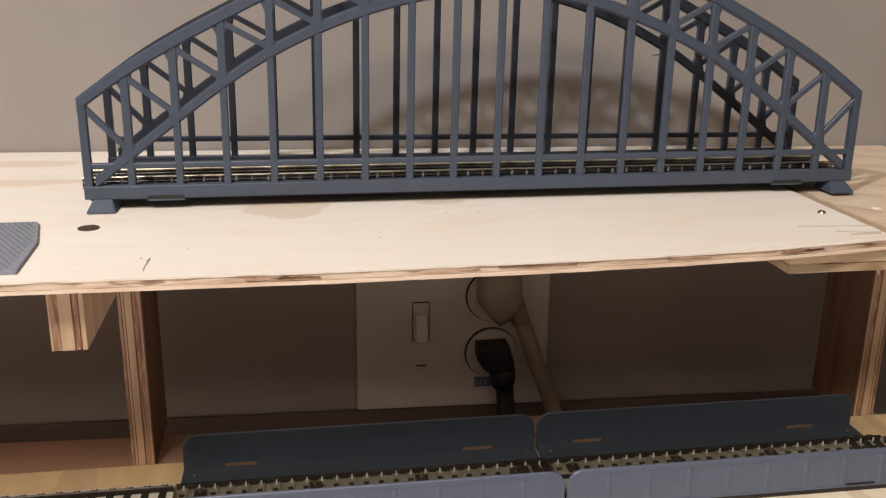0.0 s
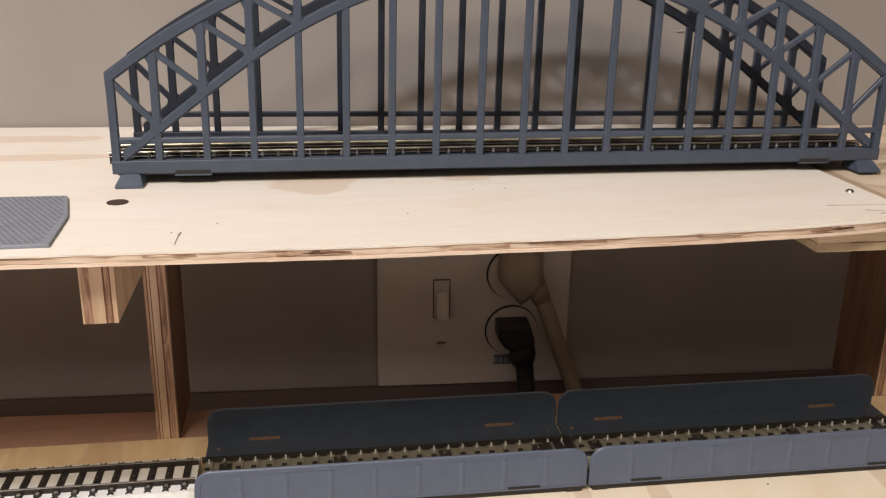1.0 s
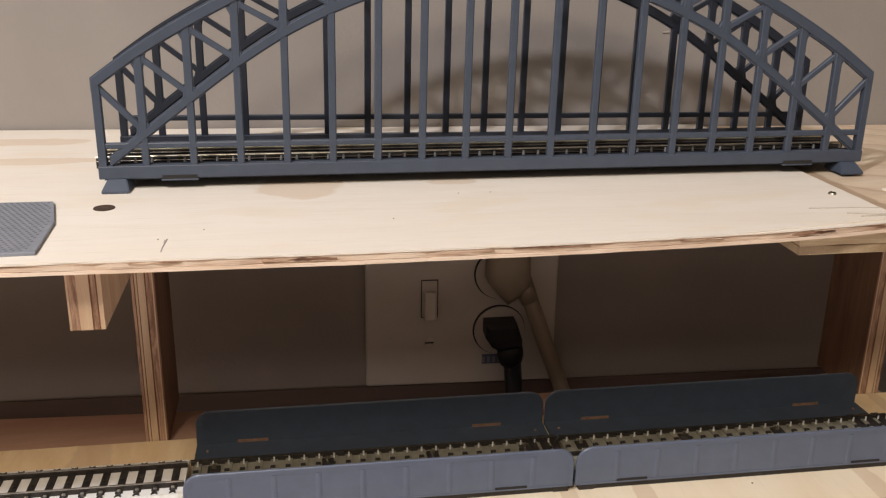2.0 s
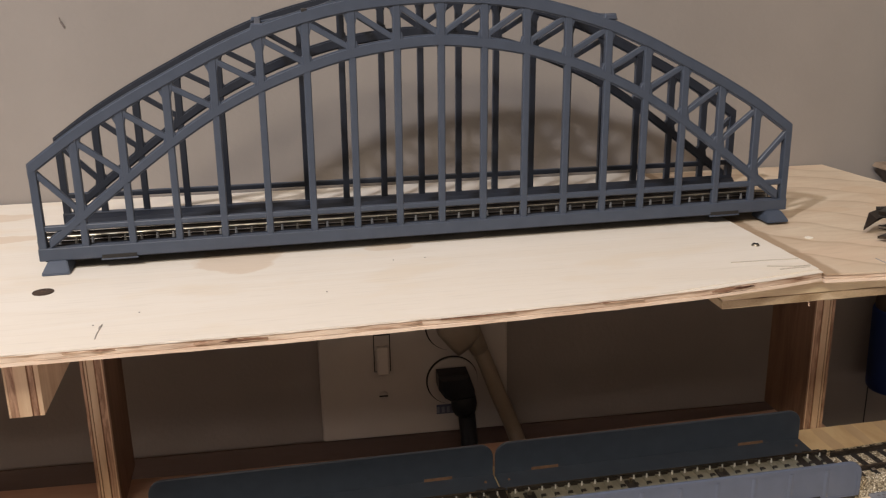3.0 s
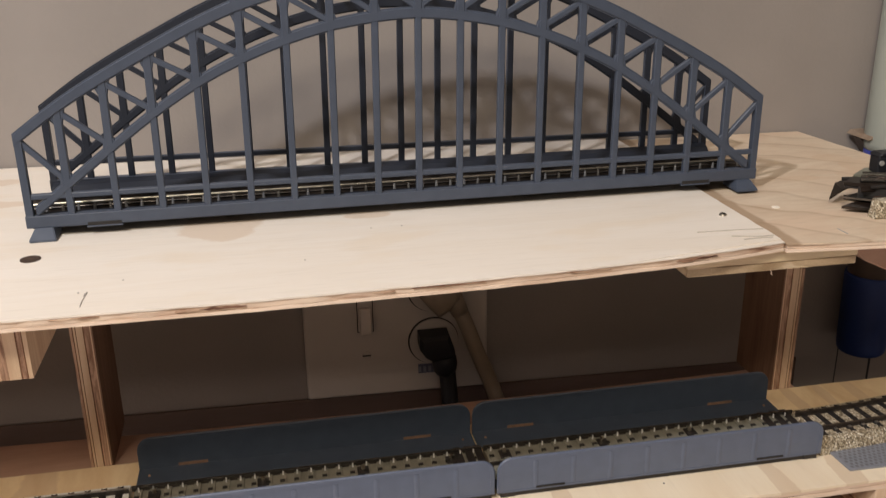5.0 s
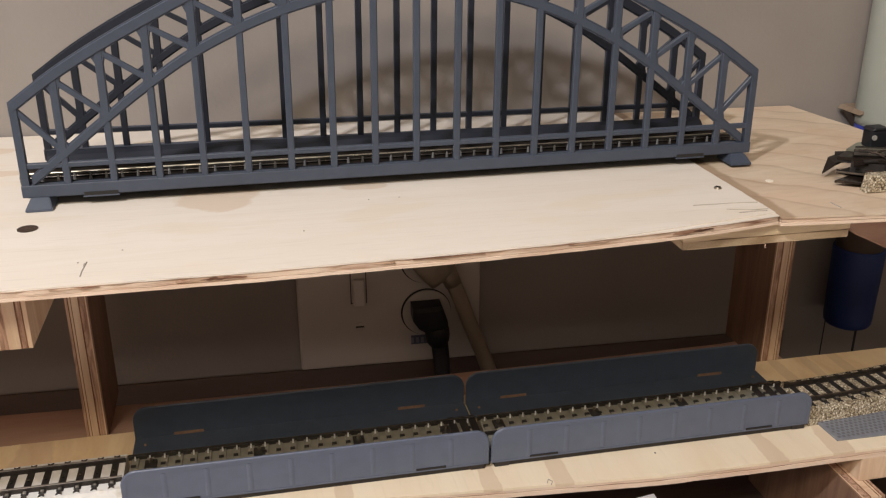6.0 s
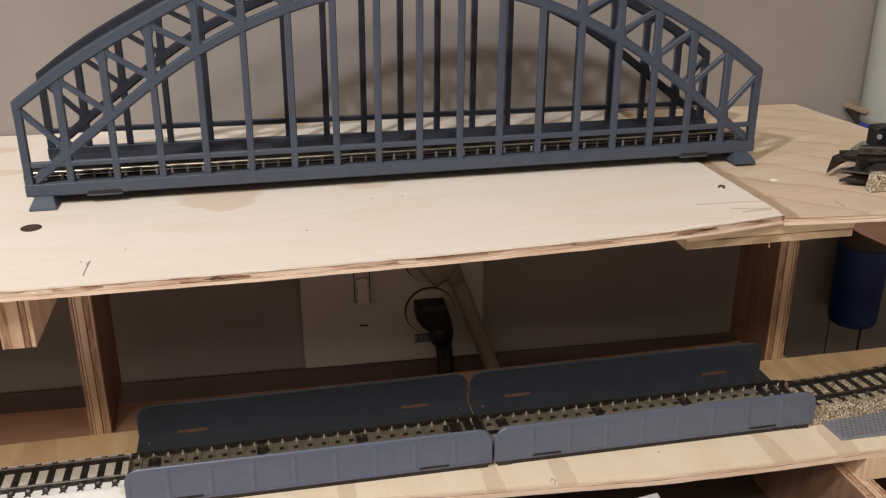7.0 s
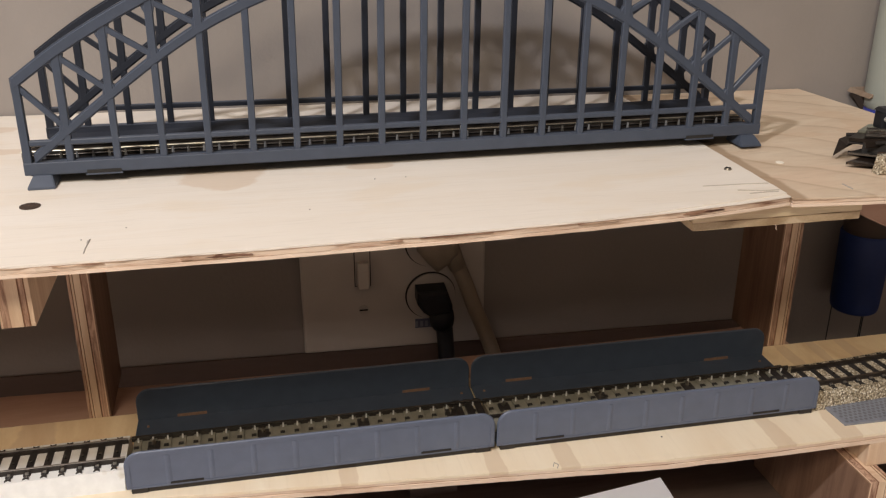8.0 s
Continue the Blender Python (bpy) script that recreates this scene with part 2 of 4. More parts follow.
M["post_brown"] = wood("post_veneer_brown", (0.32, 0.17, 0.10), (0.10, 0.045, 0.025), ring=40, along=(9.0, 9.0, 1.0), contrast=0.9)
M["post_face"] = wood("post_face", (0.31, 0.19, 0.13), (0.16, 0.09, 0.06), ring=34, along=(9.0, 9.0, 1.0))
M["plank"] = wood("plank_wood", (0.50, 0.33, 0.25), (0.36, 0.22, 0.165), ring=14, along=(1.0, 8.0, 8.0))
M["wall_shade"] = wood("red_brown_shade", (0.150, 0.105, 0.088), (0.11, 0.075, 0.06), ring=14, along=(1.0, 8.0, 8.0))
# darkened to carry the shade below the lower board; legs and spacers share it
M["bench"] = wood("shaded_bench_wood", (0.17, 0.12, 0.10), (0.07, 0.05, 0.045), ring=14, along=(1.0, 8.0, 8.0))
M["bridge"] = material("bridge_plastic", (0.057, 0.072, 0.104), 0.43, vary=0.07, scale=150, bump=0.08, bump_scale=900)
M["girder"] = material("girder_plastic", (0.112, 0.137, 0.200), 0.42, vary=0.06, scale=120, bump=0.08, bump_scale=900)
# darker copies of the girder and bridge plastics, with shade in the colour
M["girder_inside"] = material("shaded_girder_plastic", (0.050, 0.067, 0.098), 0.45, vary=0.1, scale=120)
M["inside"] = material("shaded_bridge_plastic", (0.021, 0.025, 0.036), 0.5, spec=0.3, vary=0.08, scale=120, bump=0.08, bump_scale=900)
M["deck"] = material("deck_plastic", (0.026, 0.036, 0.058), 0.42, spec=0.3, vary=0.12, scale=180, bump=0.1, bump_scale=900)
M["steel"] = material("rail_steel", (0.55, 0.50, 0.42), 0.28, metal=1.0, vary=0.2, scale=220)
M["rail_gold"] = material("rail_brass", (0.62, 0.58, 0.43), 0.30, metal=0.8, vary=0.3, scale=120)
M["rail_bright"] = material("rail_polished", (0.55, 0.53, 0.45), 0.28, metal=1.0, vary=0.3, scale=120)
M["peg"] = material("grey_peg_plastic", (0.20, 0.20, 0.20), 0.45, vary=0.15)
M["dark_rail"] = material("rail_dark", (0.15, 0.14, 0.13), 0.25, metal=0.85, vary=0.25, scale=220)
M["stud"] = material("bright_stud", (0.80, 0.80, 0.79), 0.4, metal=0.2, vary=0.1)
M["sleeper"] = material("sleeper_black", (0.022, 0.019, 0.018), 0.5, vary=0.2, scale=200)
M["olive"] = material("bed_olive_metal", (0.275, 0.270, 0.225), 0.4, metal=0.25, vary=0.2, scale=160)
M["white_bed"] = material("bed_white_paint", (0.80, 0.81, 0.80), 0.45, vary=0.06, scale=180, second=(0.58, 0.55, 0.48), mix_scale=90, mix_at=0.62, bump=0.1)
M["plate"] = material("wall_plate_plastic", (0.54, 0.50, 0.455), 0.4, vary=0.02, scale=80)
M["black"] = material("black_rubber", (0.009, 0.010, 0.014), 0.5, vary=0.2, scale=200)
M["beige"] = material("cord_beige", (0.27, 0.22, 0.165), 0.5, vary=0.06, scale=120)
M["slot"] = material("slot_dark", (0.02, 0.018, 0.017), 0.8, vary=0.1)
M["slot_wood"] = material("brown_slot", (0.22, 0.13, 0.085), 0.7, vary=0.25, scale=300)
M["grey_sheet"] = material("grey_plastic_sheet", (0.22, 0.235, 0.275), 0.55, vary=0.1, scale=200, bump=0.2, bump_scale=700)
M["paper"] = material("paper_white", (0.92, 0.925, 0.97), 0.8, spec=0.2, vary=0.02)
M["blue"] = material("blue_plastic", (0.006, 0.026, 0.135), 0.6, vary=0.08)
M["milky"] = material("milky_plastic", (0.36, 0.385, 0.345), 0.35, vary=0.03)
M["grid"] = material("sheet_shadow_grey", (0.155, 0.165, 0.185), 0.7, vary=0.05)
M["glassy"] = material("grey_green_plastic", (0.17, 0.17, 0.13), 0.3, vary=0.1)
M["scrap"] = material("blackened_metal", (0.018, 0.012, 0.009), 0.35, metal=0.2, vary=0.4, scale=160, second=(0.07, 0.055, 0.04), mix_scale=160, mix_at=0.62)
M["rust"] = material("brown_rusted_tin", (0.045, 0.025, 0.016), 0.4, metal=0.2, vary=0.4, scale=180)
M["hole"] = material("hole_dark", (0.05, 0.03, 0.02), 0.9, vary=0.3, scale=900, second=(0.14, 0.085, 0.05), mix_scale=420, mix_at=0.58)
M["faint"] = material("faint_pencil", (0.47, 0.42, 0.36), 0.8, vary=0.1)
M["pencil"] = material("pencil_mark", (0.16, 0.13, 0.12), 0.8, vary=0.1)
M["graphite"] = material("soft_graphite", (0.42, 0.38, 0.35), 0.6, vary=0.1)
M["floor"] = material("floor_carpet", (0.12, 0.10, 0.085), 0.95, vary=0.15, scale=120)
M["label"] = material("blue_grey_label", (0.10, 0.11, 0.17), 0.6, vary=0.05)
M["dark_piece"] = material("brown_grey_plastic", (0.10, 0.075, 0.062), 0.5, vary=0.1)
M["driftwood"] = wood("grey_brown_wood", (0.32, 0.25, 0.19), (0.18, 0.12, 0.08), ring=40, along=(1.0, 6.0, 6.0))
M["brace_wood"] = wood("pink_brown_wood", (0.50, 0.33, 0.255), (0.36, 0.21, 0.15), ring=30, along=(1.5, 6.0, 6.0))
M["head_bright"] = material("worn_rail_head", (0.62, 0.61, 0.59), 0.38, metal=1.0, vary=0.3, scale=150)
M["head_brown"] = material("browned_rail_head", (0.17, 0.14, 0.115), 0.3, metal=0.9, vary=0.3, scale=150)
M["rail_side"] = material("rail_side_brown", (0.035, 0.028, 0.024), 0.4, metal=0.3, vary=0.2)
M["bright_blue"] = material("bright_blue_plastic", (0.04, 0.06, 0.36), 0.35, vary=0.06)
M["filler"] = material("wood_filler", (0.86, 0.80, 0.70), 0.8, spec=0.2, vary=0.05, scale=300)
M["lens"] = material("white_lens", (0.33, 0.33, 0.31), 0.3, vary=0.02)


def gravel():
    """Printed tin ballast: gold and cream grains with dark gaps."""
    m = bpy.data.materials.new("printed_ballast")
    m.use_nodes = True
    n, l = m.node_tree.nodes, m.node_tree.links
    b = n["Principled BSDF"]
    b.inputs["Roughness"].default_value = 0.38
    co = n.new("ShaderNodeTexCoord")
    v = n.new("ShaderNodeTexVoronoi")
    v.inputs["Scale"].default_value = 1150
    l.new(co.outputs["Object"], v.inputs["Vector"])
    # each grain has its own tone, from umber to cream
    tone = n.new("ShaderNodeValToRGB")
    e = tone.color_ramp.elements
    e[0].position, e[0].color = 0.12, (0.15, 0.11, 0.065, 1)
    e[1].position, e[1].color = 0.88, (0.90, 0.86, 0.74, 1)
    e.new(0.40).color = (0.42, 0.35, 0.24, 1)
    e.new(0.68).color = (0.60, 0.53, 0.40, 1)
    grey = n.new("ShaderNodeRGBToBW")
    l.new(v.outputs["Color"], grey.inputs[0])
    l.new(grey.outputs[0], tone.inputs[0])
    r = n.new("ShaderNodeValToRGB")
    e = r.color_ramp.elements
    e[0].position, e[0].color = 0.42, (1, 1, 1, 1)
    e[1].position, e[1].color = 0.85, (0.22, 0.20, 0.17, 1)
    l.new(v.outputs["Distance"], r.inputs[0])
    gap = n.new("ShaderNodeMix")
    gap.data_type, gap.blend_type = "RGBA", "MULTIPLY"
    gap.inputs[0].default_value = 1.0
    l.new(tone.outputs[0], gap.inputs[6])
    l.new(r.outputs[0], gap.inputs[7])
    l.new(gap.outputs[2], b.inputs["Base Color"])
    bp = n.new("ShaderNodeBump")
    bp.inputs["Strength"].default_value, bp.inputs["Distance"].default_value, bp.invert = 0.5, 0.0004, True
    l.new(v.outputs["Distance"], bp.inputs["Height"])
    l.new(bp.outputs[0], b.inputs["Normal"])
    return m


M["gravel"] = gravel()


# ---- mesh helpers ----
def part(name, bm, mat, parent=None, label="", smooth=False):
    me = bpy.data.meshes.new(name)
    bmesh.ops.recalc_face_normals(bm, faces=bm.faces)
    bm.to_mesh(me)
    bm.free()
    me.materials.append(M[mat])
    if smooth:
        me.shade_smooth()
    ob = new(name, me)
    if parent:
        ob.parent = parent
    if label:
        ob["label"] = label
    return ob


def shade_inside(ob, way, mat="inside"):
    """Faces looking to the inside of a bridge take a copy darkened for shade."""
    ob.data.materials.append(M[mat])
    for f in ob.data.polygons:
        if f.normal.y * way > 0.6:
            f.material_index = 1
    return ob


def share(name, ob, m, parent):
    """A second piece on the same mesh."""
    c = new(name, ob.data)
    c.parent = parent
    c.matrix_basis = m
    return c


def empty(name, place=(0, 0, 0), turn=0.0):
    ob = new(name)
    ob.matrix_basis = pose(*place, 0, 0, turn)
    ob.empty_display_size = 0.02
    return ob


def box(bm, x0, x1, y0, y1, z0, z1, bevel=0.0):
    made = bmesh.ops.create_cube(bm, size=1)["verts"]
    bmesh.ops.scale(bm, vec=(x1 - x0, y1 - y0, z1 - z0), verts=made)
    bmesh.ops.translate(bm, vec=((x0 + x1) / 2, (y0 + y1) / 2, (z0 + z1) / 2), verts=made)
    if bevel:
        edges = {e for v in made for e in v.link_edges}
        bmesh.ops.bevel(bm, geom=list(edges), offset=bevel, segments=2, affect="EDGES", profile=0.5)
    return bm


def block(x0, x1, y0, y1, z0, z1, bevel=0.0):
    return box(bmesh.new(), x0, x1, y0, y1, z0, z1, bevel)


def slab(outline, lo, hi, axis="z", bevel=0.0, bm=None, rounds=1):
    """A flat outline pushed out from lo to hi along an axis: (x, y) for z, (x, z) for y, (y, z) for x."""
    bm = bm or bmesh.new()
    put = {"z": lambda a, b, c: (a, b, c), "y": lambda a, b, c: (a, c, b), "x": lambda a, b, c: (c, a, b)}[axis]
    low = [bm.verts.new(put(a, b, lo)) for a, b in outline]
    high = [bm.verts.new(put(a, b, hi)) for a, b in outline]
    k = len(outline)
    faces = [bm.faces.new(low), bm.faces.new(high[::-1])]
    for i in range(k):
        faces.append(bm.faces.new((low[i], low[(i + 1) % k], high[(i + 1) % k], high[i])))
    bmesh.ops.recalc_face_normals(bm, faces=faces)
    if bevel:
        bmesh.ops.bevel(bm, geom=[e for f in faces[:2] for e in f.edges], offset=bevel, segments=rounds, affect="EDGES")
    return bm


def beam(p, q, wide, y0, y1, bevel=0.0003, bm=None):
    """A straight bar in an upright plane, from p to q as (x, z)."""
    (ax, az), (bx, bz) = p, q
    d = math.hypot(bx - ax, bz - az)
    nx, nz = -(bz - az) / d * wide / 2, (bx - ax) / d * wide / 2
    return slab([(ax - nx, az - nz), (bx - nx, bz - nz), (bx + nx, bz + nz), (ax + nx, az + nz)], y0, y1, "y", bevel, bm)


def tube(p, q, r0, r1=None, seg=16, bm=None, caps=True):
    bm = bm or bmesh.new()
    p, q = Vector(p), Vector(q)
    made = bmesh.ops.create_cone(bm, cap_ends=caps, segments=seg, radius1=r0, radius2=r0 if r1 is None else r1, depth=(q - p).length)["verts"]
    turn = (q - p).to_track_quat("Z", "Y").to_matrix().to_4x4()
    bmesh.ops.transform(bm, matrix=Matrix.Translation((p + q) / 2) @ turn, verts=made)
    return bm


def lathe(profile, seg=32, centre=(0, 0)):
    """A turned body from (radius, height) pairs."""
    bm = bmesh.new()
    rings = [[bm.verts.new((centre[0] + r * math.cos(2 * math.pi * i / seg), centre[1] + r * math.sin(2 * math.pi * i / seg), z)) for i in range(seg)] for r, z in profile]
    for a, b in zip(rings, rings[1:]):
        for i in range(seg):
            bm.faces.new((a[i], a[(i + 1) % seg], b[(i + 1) % seg], b[i]))
    bm.faces.new(rings[0][::-1])
    bm.faces.new(rings[-1])
    return bm


def cord(name, points, radius, mat, parent):
    cu = bpy.data.curves.new(name, "CURVE")
    cu.dimensions, cu.bevel_depth, cu.bevel_resolution, cu.resolution_u = "3D", radius, 3 if radius > 0.002 else 1, 12 if radius > 0.002 else 4
    sp = cu.splines.new("BEZIER")
    sp.bezier_points.add(len(points) - 1)
    for bp_, co in zip(sp.bezier_points, points):
        bp_.co, bp_.handle_left_type, bp_.handle_right_type = co, "AUTO", "AUTO"
    tmp = bpy.data.objects.new(name, cu)
    me = bpy.data.meshes.new_from_object(tmp)
    bpy.data.objects.remove(tmp)
    bpy.data.curves.remove(cu)
    me.materials.clear()
    me.materials.append(M[mat])
    me.shade_smooth()
    ob = new(name, me)
    ob.parent = parent
    return ob


# ---- the room ----
WALL_Y, WALL_TURN = 0.1313, math.degrees(math.atan(-0.0384))


def room():
    wall = part("wall_north", block(-2.3, 2.3, 0.0, 0.1, -1.0, 1.5), "wall")
    wall.matrix_basis = pose(0, WALL_Y, 0, 0, 0, WALL_TURN)
    tagged(wall, "plain warm grey painted wall behind the layout", "wall", kind="structure")
    for name, dims in (("wall_south", (-2.4, 2.4, -3.1, -3.0, -1.0, 1.5)), ("wall_west", (-2.3, -2.2, -3.0, 0.02, -1.0, 1.5)), ("wall_east", (2.2, 2.3, -3.0, 0.02, -1.0, 1.5))):
        tagged(part(name, block(*dims), "room_paint"), "plain warm grey painted wall", "wall", kind="structure")
    tagged(part("floor", block(-2.4, 2.4, -3.1, 0.4, -1.1, -1.0), "floor"), "brown carpet floor of the room", "floor", kind="structure")
    tagged(part("ceiling", block(-2.4, 2.4, -3.1, 0.4, 1.5, 1.6), "room_paint"), "flat white painted ceiling", "ceiling", kind="structure")
    # thin dark strip that paints the shade at the foot of the wall
    strip = part("baseboard", block(-0.75, 0.298, -0.0022, -0.0003, -0.2298, -0.1700, 0.001), "wall_shade")
    strip.matrix_basis = pose(0, WALL_Y, 0, 0, 0, WALL_TURN)
    tagged(strip, "dark red-brown strip standing for the shade low on the wall behind the bench", "baseboard", kind="structure")
    scuff = empty("wall_scuff", (-0.184, WALL_Y + 0.0384 * 0.184 - 0.0005, 0.1003), WALL_TURN)
    part("scuff", beam((-0.0004, 0.0008), (0.0011, -0.0022), 0.0011, -0.0003, 0.0004, 0, beam((-0.0010, 0.0030), (-0.0005, 0.0006), 0.0004, -0.0003, 0.0004, 0)), "pencil", scuff)
    tagged(scuff, "small dark chip in the wall paint", "scuff", "scuffs")
    mark = empty("wall_scuff", (0.1249, WALL_Y - 0.0384 * 0.1249 - 0.0005, 0.0552), WALL_TURN)
    part("scuff", beam((-0.0022, 0.0001), (0.0020, 0.0004), 0.0008, -0.0003, 0.0004, 0), "graphite", mark)
    tagged(mark, "short dark scratch in the wall paint", "scuff", "scuffs")


room()


# ---- boards ----
FRONT_EDGE = [(-0.46, -0.0890), (-0.30, -0.0920), (-0.19, -0.0938), (-0.08, -0.0948), (0.005, -0.0930), (0.055, -0.0908), (0.099, -0.0872), (0.13, -0.0828), (0.1510, -0.0792)]


def wavy(outline, amount, seed):
    """The same outline with its long sides broken up a little."""
    rnd = random.Random(seed)
    out = []
    for (ax, ay), (bx, by) in zip(outline, outline[1:] + outline[:1]):
        steps = max(1, int(math.hypot(bx - ax, by - ay) / 0.006))
        for i in range(steps):
            f = i / steps
            out.append((ax + (bx - ax) * f + rnd.uniform(-amount, amount), ay + (by - ay) * f + rnd.uniform(-amount, amount)))
    return out


def layered(name, outline, top, layers, place=(0, 0, 0)):
    """A plywood sheet built of its veneers; layers: thickness, material, inset."""
    sheet = empty(name, place)
    z = top
    cx, cy = sum(p[0] for p in outline) / len(outline), sum(p[1] for p in outline) / len(outline)
    for i, (thick, mat, inset) in enumerate(layers):
        shape = wavy([(x - math.copysign(inset, x - cx), y - math.copysign(inset, y - cy)) for x, y in outline], 0.00045 if "brown" in mat or "dark" in mat else 0.0002, i + 3)
        part("veneer", slab(shape, z - thick, z, "z"), mat, sheet)
        z -= thick
    return sheet


upper = layered("upper_board", FRONT_EDGE + [(0.151, 0.124), (-0.46, 0.1465)], -0.0004,
                [(0.0004, "ply", 0.0), (0.0003, "edge_dark", 0.0003), (0.0020, "edge_brown", 0.0002), (0.0002, "edge_dark", 0.0004), (0.0014, "edge_pale", 0.0)])
# the face veneer is worn back from the sawn edge towards the joint
WORN_EDGE = [p for p in FRONT_EDGE if p[0] < 0.06] + [(0.075, -0.0888), (0.099, -0.0848), (0.13, -0.0797), (0.1510, -0.0760)]
part("face_veneer", slab(wavy(WORN_EDGE + [(0.151, 0.124), (-0.46, 0.1465)], 0.0002, 2), -0.0004, 0.0, "z"), "ply", upper)
tagged(upper, "pale plywood shelf board with a rough sawn front edge", "board")


def front_y(x):
    """Where the front edge of the upper board runs."""
    for (ax, ay), (bx, by) in zip(FRONT_EDGE, FRONT_EDGE[1:]):
        if ax <= x <= bx:
            return ay + (by - ay) * (x - ax) / (bx - ax)
    return FRONT_EDGE[-1][1]


def edge_chip(name, x0, x1, z0, z1, mat, seed, proud=0.0003):
    """A ragged flake in the board's sawn edge, pointed at both ends."""
    rnd = random.Random(seed)
    k = max(6, int((x1 - x0) / 0.0016))
    upper_line, lower_line = [], []
    for i in range(k + 1):
        f = i / k
        swell = min(1.0, 6 * f, 4 * (1 - f)) if 0 < i < k else 0.05
        mid, half = (z0 + z1) / 2, (z1 - z0) / 2 * swell
        upper_line.append((f, mid + half * rnd.uniform(0.35, 1.15)))
        lower_line.append((f, mid - half * rnd.uniform(0.35, 1.15)))
    bm = bmesh.new()
    rows = []
    for line in (upper_line, lower_line):
        front, back = [], []
        for f, z in line:
            x = x0 + (x1 - x0) * f
            y = front_y(x)
            front.append(bm.verts.new((x, y - proud * rnd.uniform(0.5, 1.2), z)))
            back.append(bm.verts.new((x, y + 0.0012, z)))
        rows.append((front, back))
    (uf, ub), (lf, lb) = rows
    for i in range(k):
        bm.faces.new((lf[i], lf[i + 1], uf[i + 1], uf[i]))
        bm.faces.new((uf[i], uf[i + 1], ub[i + 1], ub[i]))
        bm.faces.new((lb[i], lb[i + 1], lf[i + 1], lf[i]))
    part(name, bm, mat, upper)


for x0, x1, z0, z1, mat in ((-0.1000, -0.0825, -0.0025, -0.0013, "edge_scorched"), (-0.1090, -0.0830, -0.0029, -0.0011, "edge_dark"), (0.1060, 0.1160, -0.0022, -0.0012, "edge_scorched"), (0.0960, 0.1165, -0.0027, -0.0011, "edge_dark"), (-0.0340, -0.0250, -0.0021, -0.0012, "edge_dark"),
                            (-0.1540, -0.1360, -0.0018, -0.0012, "edge_dark"), (-0.0180, 0.0120, -0.0016, -0.0011, "edge_dark"), (0.0480, 0.0660, -0.0017, -0.0012, "edge_dark")):
    edge_chip("dark_knot", x0, x1, z0, z1, mat, int(x0 * 10000), 0.00045 if mat == "edge_scorched" else 0.0003)
# the unseen end past x 0.29 is added to block light from the wall
right_board = layered("corner_board", [(0.1520, -0.0798), (0.175, -0.0822), (0.205, -0.0850), (0.27, -0.0890), (0.46, -0.0950), (0.46, 0.0260), (0.2865, 0.0280), (0.2840, 0.0500), (0.2765, 0.1190), (0.1520, 0.1235)], -0.0012,
                      [(0.0009, "ply_corner", 0.0), (0.0003, "edge_dark", 0.0005), (0.0012, "edge_pale", 0.0004), (0.0004, "edge_brown", 0.0007), (0.0014, "edge_pale", 0.0002)])
tagged(right_board, "second plywood board butted against the long shelf board", "board")
cleat = layered("plywood_cleat", [(0.1080, -0.0745), (0.1912, -0.0745), (0.1912, 0.03), (0.1080, 0.03)], -0.0054,
                [(0.0060, "edge_cream", 0.0), (0.0005, "edge_brown", 0.0006), (0.0033, "veneer_rough", 0.0), (0.0004, "edge_cream", 0.0004)])
tagged(cleat, "plywood cleat screwed under the joint of two boards", "cleat")
lower = layered("lower_board", [(-0.46, -0.012), (-0.11, -0.0404), (0.0056, -0.0498), (0.117, -0.0589), (0.18, -0.0602), (0.46, -0.0600), (0.46, -0.0005), (-0.46, -0.0005)], -0.1480,
                [(0.0016, "ply_low", 0.0), (0.0016, "edge_pale", 0.0003), (0.0006, "edge_dark", 0.0005), (0.0024, "edge_pale", 0.0)])
tagged(lower, "lower plywood shelf board that carries the tracks", "board")


lower_back = layered("pine_board", [(-0.46, 0.0), (0.46, 0.0), (0.46, 0.0412), (-0.46, 0.0412)], -0.1480, [(0.0062, "pine", 0.0)])
tagged(lower_back, "yellow pine board behind the lower plywood board", "board")


def ply_strip(name, x0, x1, y0, y1, z0, z1, stripes):
    """A strip of thick plywood on edge, its veneers side by side."""
    thing = empty(name, ((x0 + x1) / 2, (y0 + y1) / 2, z0))
    w, total = x1 - x0, sum(s for s, _ in stripes)
    x = -w / 2
    for i, (s, mat) in enumerate(stripes):
        t = w * s / total
        inset = 0.0004 if "brown" in mat else 0.00015 if "rose" in mat else 0.0
        part("veneer", block(x, x + t, -(y1 - y0) / 2 + inset, (y1 - y0) / 2, 0, z1 - z0), mat, thing)
        x += t
    return thing


JOIST_PLIES = [(0.4, "post_pale"), (1.7, "post_rose"), (2.5, "post_pale"), (0.35, "post_brown"), (0.9, "post_rose"), (0.3, "post_brown"), (0.9, "post_pale")]
PLIES = [(0.8, "post_rose"), (0.35, "post_brown"), (0.6, "post_pale"), (0.3, "post_brown"), (2.1, "post_pale"), (0.45, "post_brown"), (1.8, "post_rose"), (0.4, "post_pale"), (0.5, "post_face")]
tagged(ply_strip("plywood_joist", -0.1805, -0.1679, -0.0745, 0.030, -0.0336, -0.0049, JOIST_PLIES), "short plywood joist under the upper board", "joist")
tagged(ply_strip("plywood_post", -0.1790, -0.1675, 0.0420, 0.092, -0.1500, -0.0049, PLIES), "upright plywood post with striped veneer edge", "post", "posts")
tagged(ply_strip("plywood_post", 0.2310, 0.2444, 0.0420, 0.086, -0.1500, -0.0053, PLIES[::-1]), "upright plywood post with striped veneer edge", "post", "posts")
